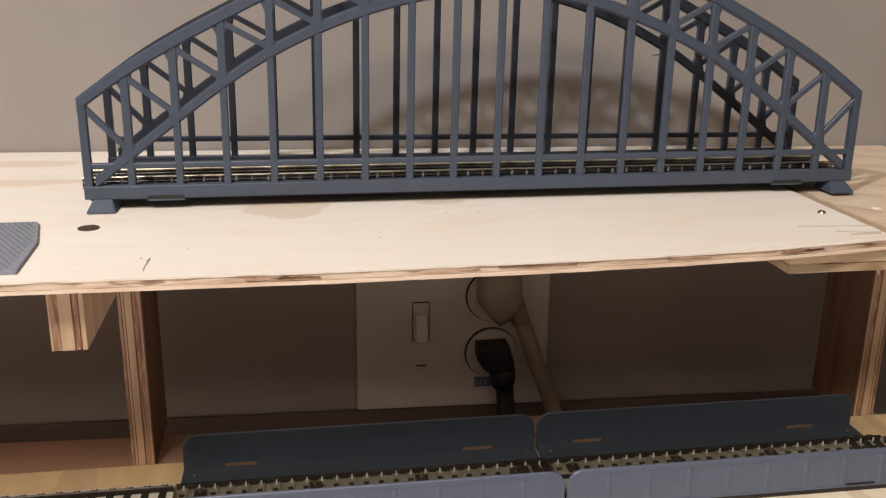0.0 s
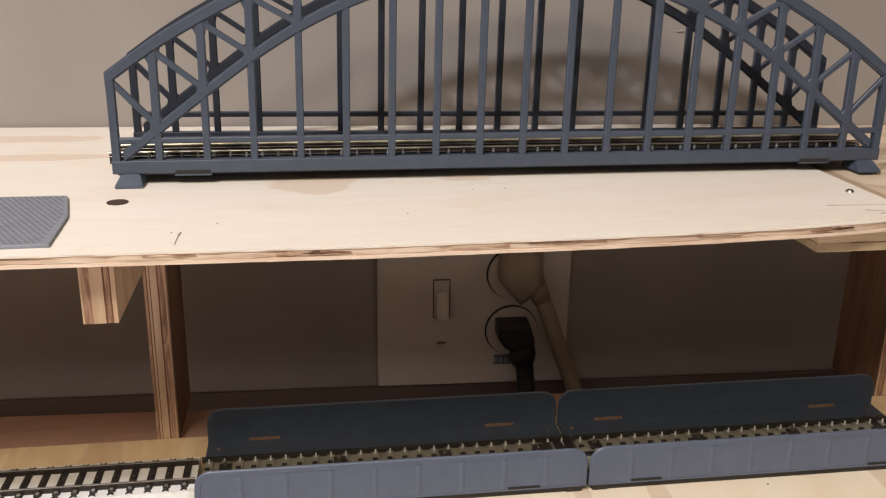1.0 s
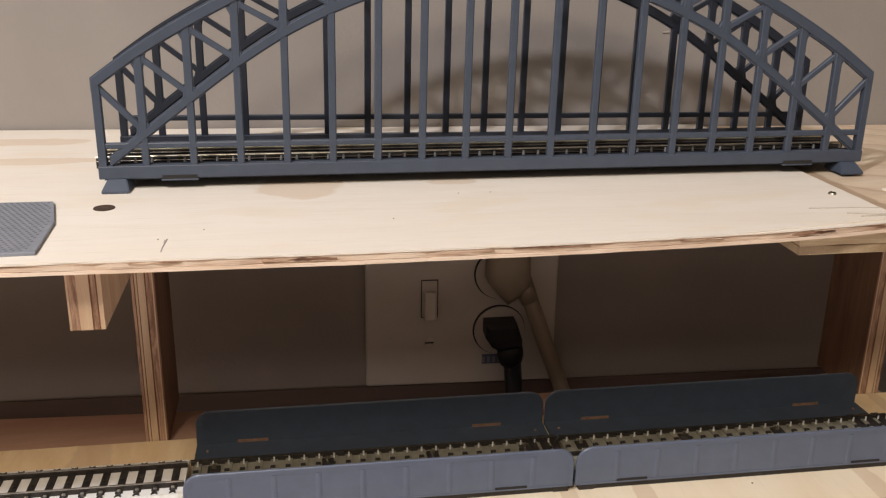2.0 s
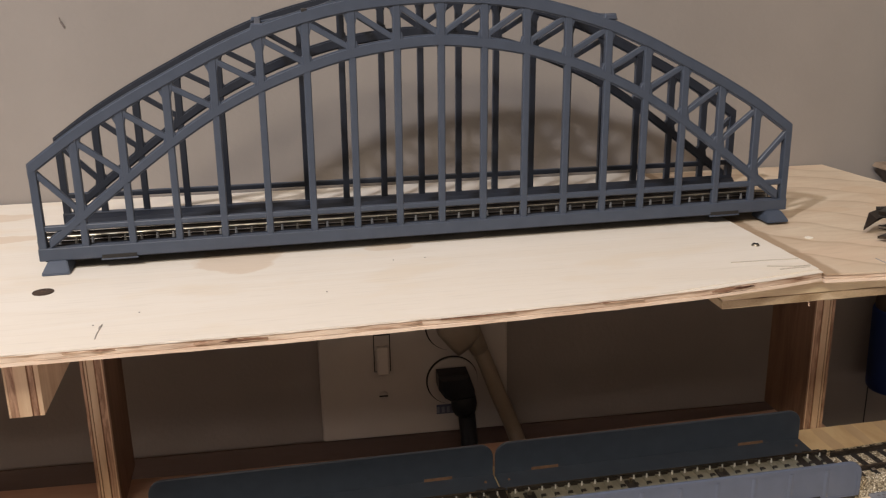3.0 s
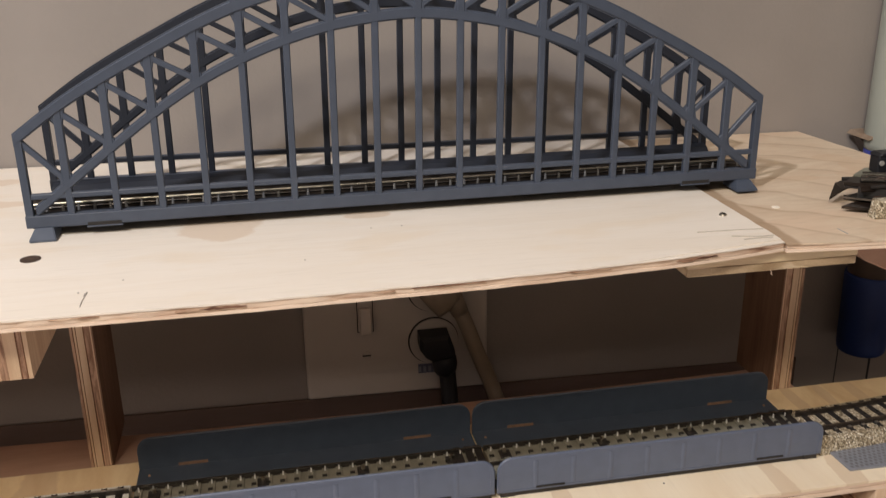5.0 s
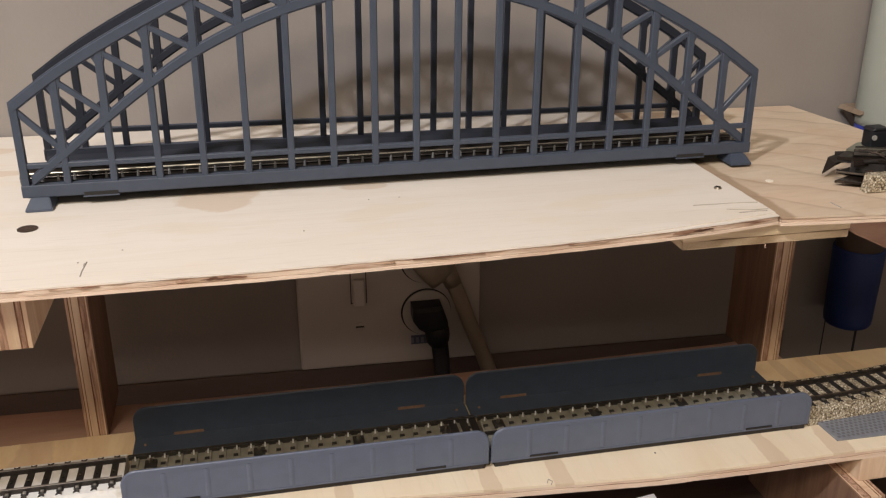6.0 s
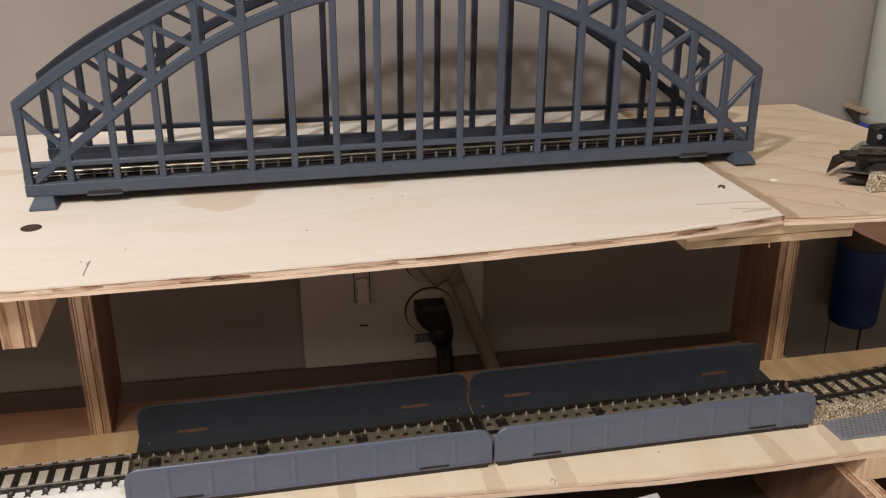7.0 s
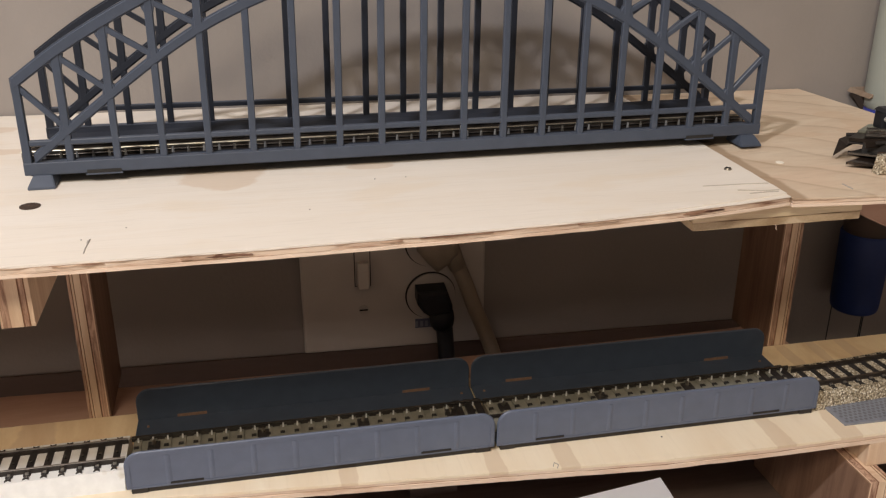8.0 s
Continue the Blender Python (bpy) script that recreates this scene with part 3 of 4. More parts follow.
ledge = part("back_plank", slab([(-0.60, 0.0418), (0.2500, 0.0418), (0.2500, 0.0760), (0.2200, 0.0730), (0.10, 0.0715), (-0.02, 0.0715), (-0.13, 0.0742), (-0.23, 0.0788), (-0.60, 0.0980)], -0.1640, -0.1500, "z", 0.0006), "plank")
tagged(ledge, "brown wooden plank behind the lower board, in shade", "plank")
for x in (-0.55, 0.0, 0.20):
    tagged(part("plank_foot", block(x, x + 0.03, 0.0430, 0.0600, -0.2300, -0.1640), "bench"), "brown wooden spacer under the plank", "spacer", "spacers")
bench = empty("workbench", (0, 0, -0.2650))
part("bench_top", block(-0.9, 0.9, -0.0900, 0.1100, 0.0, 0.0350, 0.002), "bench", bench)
# unseen front half, added to bounce lamp light up under the boards
part("front_top", block(-0.9, 0.9, -0.9000, -0.0904, 0.0, 0.0350, 0.002), "bench_bounce", bench, "unseen tan front half, added to bounce light up")
for x in (-0.85, 0.80):
    for y in (-0.86, 0.02):
        part("bench_leg", block(x, x + 0.05, y, y + 0.05, -0.735, 0.0, 0.002), "bench", bench)
tagged(bench, "workbench with a shade-darkened back and an added tan front that bounces light", "workbench")


# ---- the arch bridge ----
TOP_Z = {0: 0.1172, 20: 0.1163, 40: 0.1140, 60: 0.1095, 80: 0.1034, 100: 0.0950, 120: 0.0850, 140: 0.0745, 160: 0.0627, 179.8: 0.0488}
LOW_Z = {0: 0.0924, 20: 0.0909, 40: 0.0875, 60: 0.0818, 80: 0.0740, 100: 0.0640, 120: 0.0512, 140: 0.0365, 160: 0.0212, 175: 0.0095}
CHORD, RIB = 0.0062, 0.0055


def lean(x, z):
    """The moulding is slightly warped: hangers stand off their even places towards the middle, more so at the top."""
    return x + (0.0014 + 0.0011 * min(1.0, z / 0.09)) * math.cos(math.pi * (x - 0.012) / 0.36)




def smooth_line(points, steps=4):
    """The same line with rounded bends between its points."""
    out = []
    for i in range(len(points) - 1):
        a, b, c, d = points[max(i - 1, 0)], points[i], points[i + 1], points[min(i + 2, len(points) - 1)]
        for j in range(steps):
            f = j / steps
            out.append(tuple(0.5 * (2 * q + (r - p) * f + (2 * p - 5 * q + 4 * r - w) * f * f + (3 * q - p - 3 * r + w) * f ** 3) for p, q, r, w in zip(a, b, c, d)))
    return out + [points[-1]]


def arch(name, table, deep, y0, y1, parent):
    xs = sorted(table)
    line = [(-x / 1000, table[x]) for x in xs[:0:-1]] + [(x / 1000, table[x]) for x in xs]
    line = smooth_line(line)
    if name == "top_chord":
        under = [(x, z - deep) for x, z in line]
    else:
        under = [(x, z + deep) for x, z in line]
    return part(name, slab(line + under[::-1], y0, y1, "y", 0.0008, None, 3), "bridge", parent)


def slope(heights, k):
    """How steeply an arch rises along x at its k-th post."""
    a, b = min(abs(k) + 1, 8) * 20, max(abs(k) - 1, 0) * 20
    rise = (heights[a] - heights[b]) / ((a - b) / 1000.0)
    return math.copysign(rise, -k) if k else 0.0


def truss(bridge, y0, y1, way, tilt=0.0):
    """One side of the bridge: arch rib, top chord, hangers and lattice; a warped side stands higher at one end."""
    mid = (y0 + y1) / 2
    made = []
    made.append(arch("top_chord", TOP_Z, CHORD, y0, y1, bridge))
    made.append(arch("arch_rib", LOW_Z, RIB, y0 + 0.0004, y1 - 0.0004, bridge))
    made.append(part("deck_girder", block(-0.180, 0.180, y0, y1, 0.0050, 0.0108, 0.0004), "bridge", bridge))
    made.append(part("handrail", block(-0.1785, 0.1785, mid - 0.0014, mid + 0.0010, 0.0181, 0.0208, 0.0006), "bridge", bridge))
    for s in (-1, 1):
        made.append(part("end_post", block(min(s * 0.1796, s * 0.1762), max(s * 0.1796, s * 0.1762), y0 + 0.0002, y1 - 0.0002, 0.0090, 0.0470, 0.0003), "bridge", bridge))
        made.append(part("end_brace", beam((s * 0.161, 0.027), (s * 0.1775, 0.045), 0.0026, mid - 0.0012, mid + 0.0012), "bridge", bridge))
        made.append(part("deck_clip", block(s * 0.146 - 0.0080, s * 0.146 + 0.0080, y0 - 0.0005, y0 + 0.0022, 0.0040, 0.0047, 0.0002), "bridge", bridge))
        part("slot", block(s * 0.146 - 0.0075, s * 0.146 + 0.0075, y0 - 0.0002, y0 + 0.001, 0.0047, 0.0064), "slot", bridge)
    for k in range(-8, 9):
        x = k * 0.020
        top, low = TOP_Z[abs(k) * 20], LOW_Z[abs(k) * 20]
        foot, knee, head = lean(x, 0.01), lean(x, low), lean(x, top)
        made.append(part("hanger", beam((foot, 0.0100), (knee, low + 0.002), 0.0032, mid - 0.0015, mid + 0.0015, 0.0004), "bridge", bridge))
        made.append(part("lattice_post", beam((knee, low + 0.002), (head, top - 0.002), 0.0036, mid - 0.0016, mid + 0.0016, 0.0004), "bridge", bridge))
        dip, fall = 0.0038 * slope(LOW_Z, k), 0.0036 * slope(TOP_Z, k)
        made.append(part("gusset", slab([(knee - 0.0038, low + 0.002 - dip), (knee + 0.0038, low + 0.002 + dip), (knee + 0.0022, low + 0.0082), (knee - 0.0022, low + 0.0082)], mid - 0.0013, mid + 0.0013, "y", 0.0003), "bridge", bridge))
        under = top - CHORD
        made.append(part("gusset", slab([(head - 0.0036, under + 0.0012 - fall), (head + 0.0036, under + 0.0012 + fall), (head + 0.0019, under - 0.0042), (head - 0.0019, under - 0.0042)], mid - 0.0013, mid + 0.0013, "y", 0.0003), "bridge", bridge))
        if k < 8:
            a = k if k >= 0 else k + 1
            b = k + 1 if k >= 0 else k
            made.append(part("lattice_diagonal", beam((lean(a * 0.020, 0.08), LOW_Z[abs(a) * 20] + 0.0050), (lean(b * 0.020, 0.1), TOP_Z[abs(b) * 20] - 0.0050), 0.0025, mid - 0.0012, mid + 0.0012), "bridge", bridge))
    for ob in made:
        shade_inside(ob, way)
        for v in ob.data.vertices:
            v.co.z += tilt * v.co.x


def rail_profile(y, z, h):
    """The section of a small solid rail: foot, web and head."""
    return [(y - 0.0011, z), (y + 0.0011, z), (y + 0.0010, z + 0.0004), (y + 0.0003, z + 0.0006), (y + 0.0003, z + h - 0.0008), (y + 0.0006, z + h - 0.0006), (y + 0.0006, z + h),
            (y - 0.0006, z + h), (y - 0.0006, z + h - 0.0006), (y - 0.0003, z + h - 0.0008), (y - 0.0003, z + 0.0006), (y - 0.0010, z + 0.0004)]


def track_pieces(parent, x0, x1, yc, z_bed, pitch, sleeper_mat, rail_mat, stud_mat, wide=0.030, rail_h=0.0030, stud_y=0.0, stud_h=0.0026, near_mat=None, stud_r=(0.00055, 0.0004)):
    """Rails, sleepers and the row of centre studs on a bed."""
    n = int((x1 - x0) / pitch)
    for s in (-1, 1):
        y = yc + s * 0.00825
        rail = part("rail", block(x0, x1, y - 0.0004, y + 0.0004, z_bed, z_bed + rail_h - 0.0006), "rail_side", parent)
        if near_mat:
            # a round bright head, and the rounded foot on the outer side
            part("rail_head", tube((x0, y, z_bed + rail_h - 0.0006), (x1, y, z_bed + rail_h - 0.0006), 0.0007, None, 16, None, False), near_mat if s < 0 else rail_mat, rail, "", True)
            part("rail_foot", tube((x0, y - 0.0007, z_bed + rail_h - 0.0023), (x1, y - 0.0007, z_bed + rail_h - 0.0023), 0.0004, None, 12, None, False), "dark_rail", rail, "", True)
        else:
            part("rail_head", slab([(y - 0.0008, z_bed + rail_h - 0.0006), (y + 0.0008, z_bed + rail_h - 0.0006), (y + 0.0007, z_bed + rail_h), (y - 0.0007, z_bed + rail_h)], x0, x1, "x"), rail_mat, rail)
    first_s = first_p = None
    for i in range(n):
        x = x0 + (i + 0.5) * pitch
        if first_s is None:
            first_s = part("sleeper", block(-0.0017, 0.0017, -wide / 2, wide / 2, -0.0002, 0.0008, 0.0002), sleeper_mat, parent)
            first_s.matrix_basis = pose(x, yc, z_bed)
        else:
            share("sleeper", first_s, pose(x, yc, z_bed), parent)
        if first_p is None:
            first_p = part("stud", tube((0, 0, 0.0005), (0, 0, stud_h), *stud_r, 8), stud_mat, parent)
            first_p.matrix_basis = pose(x, yc + stud_y, z_bed)
        else:
            share("stud", first_p, pose(x, yc + stud_y, z_bed), parent)


def arch_bridge():
    b = empty("arch_bridge")
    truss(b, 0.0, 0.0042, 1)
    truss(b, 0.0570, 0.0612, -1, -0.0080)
    for k in (-4, -2, 0, 2, 4):
        x, z = lean(k * 0.020, 0.1), TOP_Z[abs(k) * 20]
        strut = part("cross_strut", block(x - 0.0014, x + 0.0014, 0.0008, 0.0604, z - 0.0022, z + 0.0008, 0.0005), "bridge", b)
        for y in (0.0021, 0.0591):
            cap = slab([(x - 0.0036, z - 0.0016), (x + 0.0036, z - 0.0016), (x + 0.0026, z + 0.0013), (x - 0.0026, z + 0.0013)], y - 0.0019, y + 0.0019, "y", 0.0006)
            part("strut_cap", cap, "bridge", strut)
    for k in (-4, -2, 2, 4):
        # a thin lateral brace from one strut to the next, just under the chords
        j = k - 2 if k > 0 else k + 2
        za, zb = TOP_Z[abs(k) * 20] - 0.0016, TOP_Z[abs(j) * 20] - 0.0016
        part("lateral_brace", tube((lean(k * 0.020, 0.1), 0.0580, za), (lean(j * 0.020, 0.1), 0.0030, zb), 0.0008, None, 8), "bridge", b)
        part("lateral_brace", tube((lean(k * 0.020, 0.1), 0.0030, za), (lean(j * 0.020, 0.1), 0.0580, zb), 0.0008, None, 8), "bridge", b)
    part("chord_clip", block(lean(-0.060, 0.1) - 0.0013, lean(-0.060, 0.1) + 0.0013, 0.0004, 0.0038, TOP_Z[60] - 0.0010, TOP_Z[60] + 0.0010, 0.0004), "sleeper", b)
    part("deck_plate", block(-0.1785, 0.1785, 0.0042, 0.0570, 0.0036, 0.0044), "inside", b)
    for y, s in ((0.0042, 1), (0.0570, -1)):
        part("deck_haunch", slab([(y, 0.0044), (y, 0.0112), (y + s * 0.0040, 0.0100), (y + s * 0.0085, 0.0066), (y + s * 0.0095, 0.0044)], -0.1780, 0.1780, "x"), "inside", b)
    for s in (-1, 1):
        for y, d in ((-0.0060, 1), (0.0672, -1)):
            bm = bmesh.new()
            lo = [(s * 0.1668, y), (s * 0.1787, y), (s * 0.1787, y + d * 0.0165), (s * 0.1668, y + d * 0.0165)]
            hi = [(s * 0.1684, y + d * 0.0050), (s * 0.1764, y + d * 0.0050), (s * 0.1764, y + d * 0.0150), (s * 0.1684, y + d * 0.0150)]
            a = [bm.verts.new((p, q, 0.0)) for p, q in lo]
            m = [bm.verts.new((p, q, 0.0008)) for p, q in lo]
            c = [bm.verts.new((p, q, 0.0052)) for p, q in hi]
            for u, v in ((a, m), (m, c)):
                for i in range(4):
                    bm.faces.new((u[i], u[(i + 1) % 4], v[(i + 1) % 4], v[i]))
            bm.faces.new(a)
            bm.faces.new(c)
            bmesh.ops.recalc_face_normals(bm, faces=bm.faces)
            bmesh.ops.bevel(bm, geom=list(bm.edges), offset=0.0006, segments=2, affect="EDGES", clamp_overlap=True)
            part("foot", bm, "bridge", b)
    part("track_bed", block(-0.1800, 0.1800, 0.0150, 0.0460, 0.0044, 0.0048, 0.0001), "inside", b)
    track_pieces(b, -0.1850, 0.1825, 0.0305, 0.0048, 0.0072, "deck", "rail_gold", "peg", 0.029, 0.0056, -0.0128, 0.0054, "rail_bright", (0.0010, 0.00045))
    bar = None
    for i in range(25):
        # low bars that join the pegs two by two
        x = -0.1778 + i * 0.0144
        if bar is None:
            bar = part("peg_bar", slab([(-0.0036, 0.0026), (-0.0028, 0.0013), (0.0028, 0.0013), (0.0036, 0.0026), (0.0036, 0.0004), (-0.0036, 0.0004)], -0.0005, 0.0005, "y"), "peg", b)
            bar.matrix_basis = pose(x, 0.0177, 0.0048)
        else:
            share("peg_bar", bar, pose(x, 0.0177, 0.0048), b)
    return tagged(b, "blue-grey plastic model railway arch truss bridge on small feet", "model bridge")


arch_bridge()


# ---- the two plate girder bridges on the lower board ----
def rounded(x0, x1, z0, z1, r, k=5):
    out = [(x0, z0), (x1, z0)]
    out += [(x1 - r + r * math.cos(i / k * math.pi / 2), z1 - r + r * math.sin(i / k * math.pi / 2)) for i in range(k + 1)]
    out += [(x0 + r - r * math.sin(i / k * math.pi / 2), z1 - r + r * math.cos(i / k * math.pi / 2)) for i in range(k + 1)]
    return out


def rim_band(length, z0, z1, r, wide, k=6):
    """A band along the top of a plate and down both ends, round the corners."""
    def arch(inset):
        q, a, b = r - inset, 0.0006 + inset, length - 0.0006 - inset
        turn = [i / k * math.pi / 2 for i in range(k + 1)]
        right = [(b - q + q * math.cos(u), z1 - inset - q + q * math.sin(u)) for u in turn]
        left = [(a + q - q * math.sin(u), z1 - inset - q + q * math.cos(u)) for u in turn]
        return [(b, z0)] + right + left + [(a, z0)]
    return arch(0.0) + arch(wide)[::-1]


def girder_bridge(place, turn, length, studs, ties):
    """Local x along the track from the unit's left end, y = 0 on the front plate, z = 0 on the board."""
    g = empty("girder_bridge", place, turn)
    z0, z1 = 0.0029, 0.0236
    for y, s, mat in ((0.0, 1, "girder"), (0.0605, -1, "girder")):
        y0, y1 = min(y, y + s * 0.0016), max(y, y + s * 0.0016)
        plate = shade_inside(part("side_plate", slab(rounded(0, length, z0, z1, 0.0078, 7), y0, y1, "y", 0.0004), mat, g), s, "girder_inside")
        out = y - s * 0.00028
        for k in range(1, 9):
            x = k * length / 9
            part("rib", slab([(x - 0.0015, y), (x - 0.0005, out), (x + 0.0005, out), (x + 0.0015, y)], z0 + 0.0016, z1 - 0.0028, "z"), mat, plate)
        part("rim", slab(rim_band(length, z0 + 0.0014, z1 - 0.0005, 0.0074, 0.0020), min(out, y), max(out, y), "y"), mat, plate)
        part("rim", block(0.0030, length - 0.0030, min(out, y), max(out, y), z0 + 0.0004, z0 + 0.0014), mat, plate)
        for x in (0.0285, length - 0.0310):
            yy = y + s * 0.0016
            part("slot", block(x - 0.0078, x + 0.0078, min(out - s * 0.0002, yy + s * 0.0003), max(out - s * 0.0002, yy + s * 0.0003), z0 + (0.0014 if s > 0 else 0.0020), z0 + (0.0024 if s > 0 else 0.0038)), "slot" if s > 0 else "slot_wood", plate)
        fy0, fy1 = sorted((y + s * 0.0016, y + s * 0.0165))
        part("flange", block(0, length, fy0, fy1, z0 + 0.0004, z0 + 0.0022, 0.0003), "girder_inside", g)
        # black bar fills the gap under the plate, painting its shade
        br = sorted((y + s * 0.0012, y + s * 0.0110))
        part("gap_shade", block(0.002, length - 0.002, br[0], br[1], 0.0, z0 + 0.0004), "sleeper", g)
        for x in (0.006, length - 0.006):
            ft = sorted((y + s * 0.0004, y + s * 0.0048))
            part("foot", block(x - 0.004, x + 0.004, ft[0], ft[1], 0.0, z0 + 0.0004, 0.0005), "sleeper", g)
            part("rivet", tube((x, y + s * 0.009, z0 + 0.002), (x, y + s * 0.009, z0 + 0.0029), 0.0009, 0.0005, 10), "slot_wood", g)
    yc = 0.0235
    part("track_bed", slab([(yc - 0.0135, z0 + 0.0006), (yc + 0.0135, z0 + 0.0006), (yc + 0.0120, 0.0096), (yc - 0.0120, 0.0096)], 0.001, length - 0.001, "x", 0.0003), "olive", g)
    track_pieces(g, 0.0, length, yc, 0.0096, 0.00728, "olive", "dark_rail", "stud", 0.023, 0.0028, 0.0060, 0.0030)
    first = None
    for i in range(int(length / 0.00728)):
        x = (i + 0.5) * 0.00728 - 0.0006
        if first is None:
            first = part("bed_slot", block(-0.0012, 0.0012, -0.0010, 0.0010, 0, 0.0012), "slot", g)
            first.matrix_basis = pose(x, yc + 0.0008, 0.0096)
        else:
            share("bed_slot", first, pose(x, yc + 0.0008, 0.0096), g)
    for x in ties:
        part("end_sleeper", block(x - 0.0020, x + 0.0020, yc - 0.0125, yc + 0.0125, 0.0096, 0.0110, 0.0002), "sleeper", g)
    for x in studs:
        part("contact_clip", block(x - 0.0030, x + 0.0030, yc - 0.0020, yc + 0.0052, 0.0096, 0.0107, 0.0003), "sleeper", g)
        part("contact_screw", tube((x, yc + 0.003, 0.0106), (x, yc + 0.003, 0.0126), 0.0012, 0.0008, 10), "steel", g)
    return tagged(g, "grey plastic plate girder railway bridge with a metal track bed", "model bridge", "girder bridges")


GT = math.degrees(-0.005)
girder_bridge((-0.1515, -0.0334, -0.1480), GT, 0.1832, (0.0115, 0.066, 0.118, 0.1655), (0.1700, 0.1760, 0.1812))
girder_bridge((0.0329, -0.0343, -0.1480), GT, 0.1840, (0.0105, 0.066, 0.118), (0.1660, 0.1735, 0.1800))


# ---- tin tracks to both sides ----
def track_section(name, place, turn, length, bed_mat, rail_mat, pitch, label, radius=0.0):
    """A tin-plate track: sloping ballast bed, raised sleepers, rails and studs; bent to a radius if given."""
    t = empty(name, place, turn)
    h = 0.0092

    def bend(bm):
        if radius:
            for v in bm.verts:
                a = v.co.x / radius
                r = radius - v.co.y
                v.co.x, v.co.y = r * math.sin(a), radius - r * math.cos(a)
        return bm

    def cut(bm, step=0.008):
        for i in range(1, int(length / step)):
            bmesh.ops.bisect_plane(bm, geom=bm.verts[:] + bm.edges[:] + bm.faces[:], plane_co=(i * step, 0, 0), plane_no=(1, 0, 0))
        return bend(bm)

    part("ballast_bed", cut(slab([(-0.0190, 0.0), (0.0190, 0.0), (0.0150, h), (-0.0150, h)], 0, length, "x")), bed_mat, t)
    for s in (-1, 1):
        rail = part("rail", cut(slab([(s * 0.00825 + a * 0.6, b) for a, b in rail_profile(0.0, h, 0.0026)], 0, length, "x")), "rail_side", t)
        part("rail_head", cut(slab([(s * 0.00825 - 0.0005, h + 0.0026), (s * 0.00825 + 0.0005, h + 0.0026), (s * 0.00825 + 0.0004, h + 0.0030), (s * 0.00825 - 0.0004, h + 0.0030)], 0, length, "x")), rail_mat, rail)
    for i in range(int(length / pitch)):
        x = (i + 0.6) * pitch
        part("sleeper", bend(block(x - 0.0017, x + 0.0017, -0.0112, 0.0112, h - 0.0003, h + 0.0006, 0.0002)), "sleeper", t)
        part("stud", bend(tube((x, 0, h + 0.0004), (x, 0, h + 0.0015), 0.0007, 0.0005, 8)), "dark_rail", t)
        for s in (-1, 1):
            part("sleeper_end", bend(slab([(x - 0.0008, s * 0.0112), (x + 0.0008, s * 0.0112), (x + 0.0015, s * 0.0140), (x, s * 0.0130), (x - 0.0015, s * 0.0140)], h - 0.0002, h + 0.0007, "z", 0.0001)), "sleeper", t)
            part("rail_clip", bend(block(x - 0.0009, x + 0.0009, s * 0.0098 - 0.0008, s * 0.0098 + 0.0008, h + 0.0004, h + 0.0014, 0.0003)), "head_bright", t)
    return tagged(t, label, "model track", "tin tracks")


track_section("railway_track", (-0.1528, -0.0100, -0.1480), 180.0, 0.250, "white_bed", "head_bright", 0.0081, "tin model railway track with a whitewashed ballast bed")
track_section("railway_track", (0.2180, -0.0142, -0.1480), 1.0, 0.170, "gravel", "head_brown", 0.0088, "curved tin model railway track with printed gold gravel bed", radius=0.60)


# ---- wall plate with switch and sockets, two plugs ----
def wall_plate():
    y = WALL_Y
    p = empty("wall_plate", (0, y, 0), WALL_TURN)
    x0, x1, z0, z1 = -0.0556, 0.0664, -0.1682, -0.0470
    part("cover", block(x0, x1, -0.0062, 0.0, z0, z1, 0.0016), "plate", p)
    sx = -0.0154
    part("switch_frame", block(sx - 0.0054, sx + 0.0054, -0.0065, -0.0055, -0.1212, -0.0955, 0.0002), "slot", p)
    part("switch_well", block(sx - 0.0048, sx + 0.0048, -0.0068, -0.0058, -0.1206, -0.0962, 0.0002), "plate", p)
    toggle = block(-0.0038, 0.0038, -0.0095, 0.0, -0.0085, 0.0095, 0.0012)
    part("toggle", toggle, "plate", p).matrix_basis = pose(sx, -0.0058, -0.1130, -12, 0, 0)
    for z in (-0.1380, -0.0790):
        s = part("screw", tube((sx, -0.0064, z), (sx, -0.0072, z), 0.0033, 0.0026, 16), "plate", p)
        part("screw_slot", block(sx - 0.0028, sx + 0.0028, -0.0075, -0.0071, z - 0.0005, z + 0.0005), "slot", s)
    for z in (-0.1308, -0.0927):
        ring = part("socket_gap", tube((0.0294, -0.0060, z), (0.0294, -0.0066, z), 0.0170, None, 40), "slot", p)
        part("socket_face", tube((0.0298, -0.0061, z - 0.0003), (0.0298, -0.0076, z - 0.0003), 0.0163, None, 40), "plate", ring)
    tag = part("label_strip", block(0.0190, 0.0330, -0.0068, -0.0061, -0.1545, -0.1480), "label", p)
    for i in range(4):
        part("mark_bar", block(0.0190 + i * 0.0034, 0.0208 + i * 0.0034, -0.0071, -0.0067, -0.1535, -0.1495), "grey_sheet", tag)
    tagged(p, "wide off-white wall plate with toggle switch and double socket", "wall plate")


wall_plate()


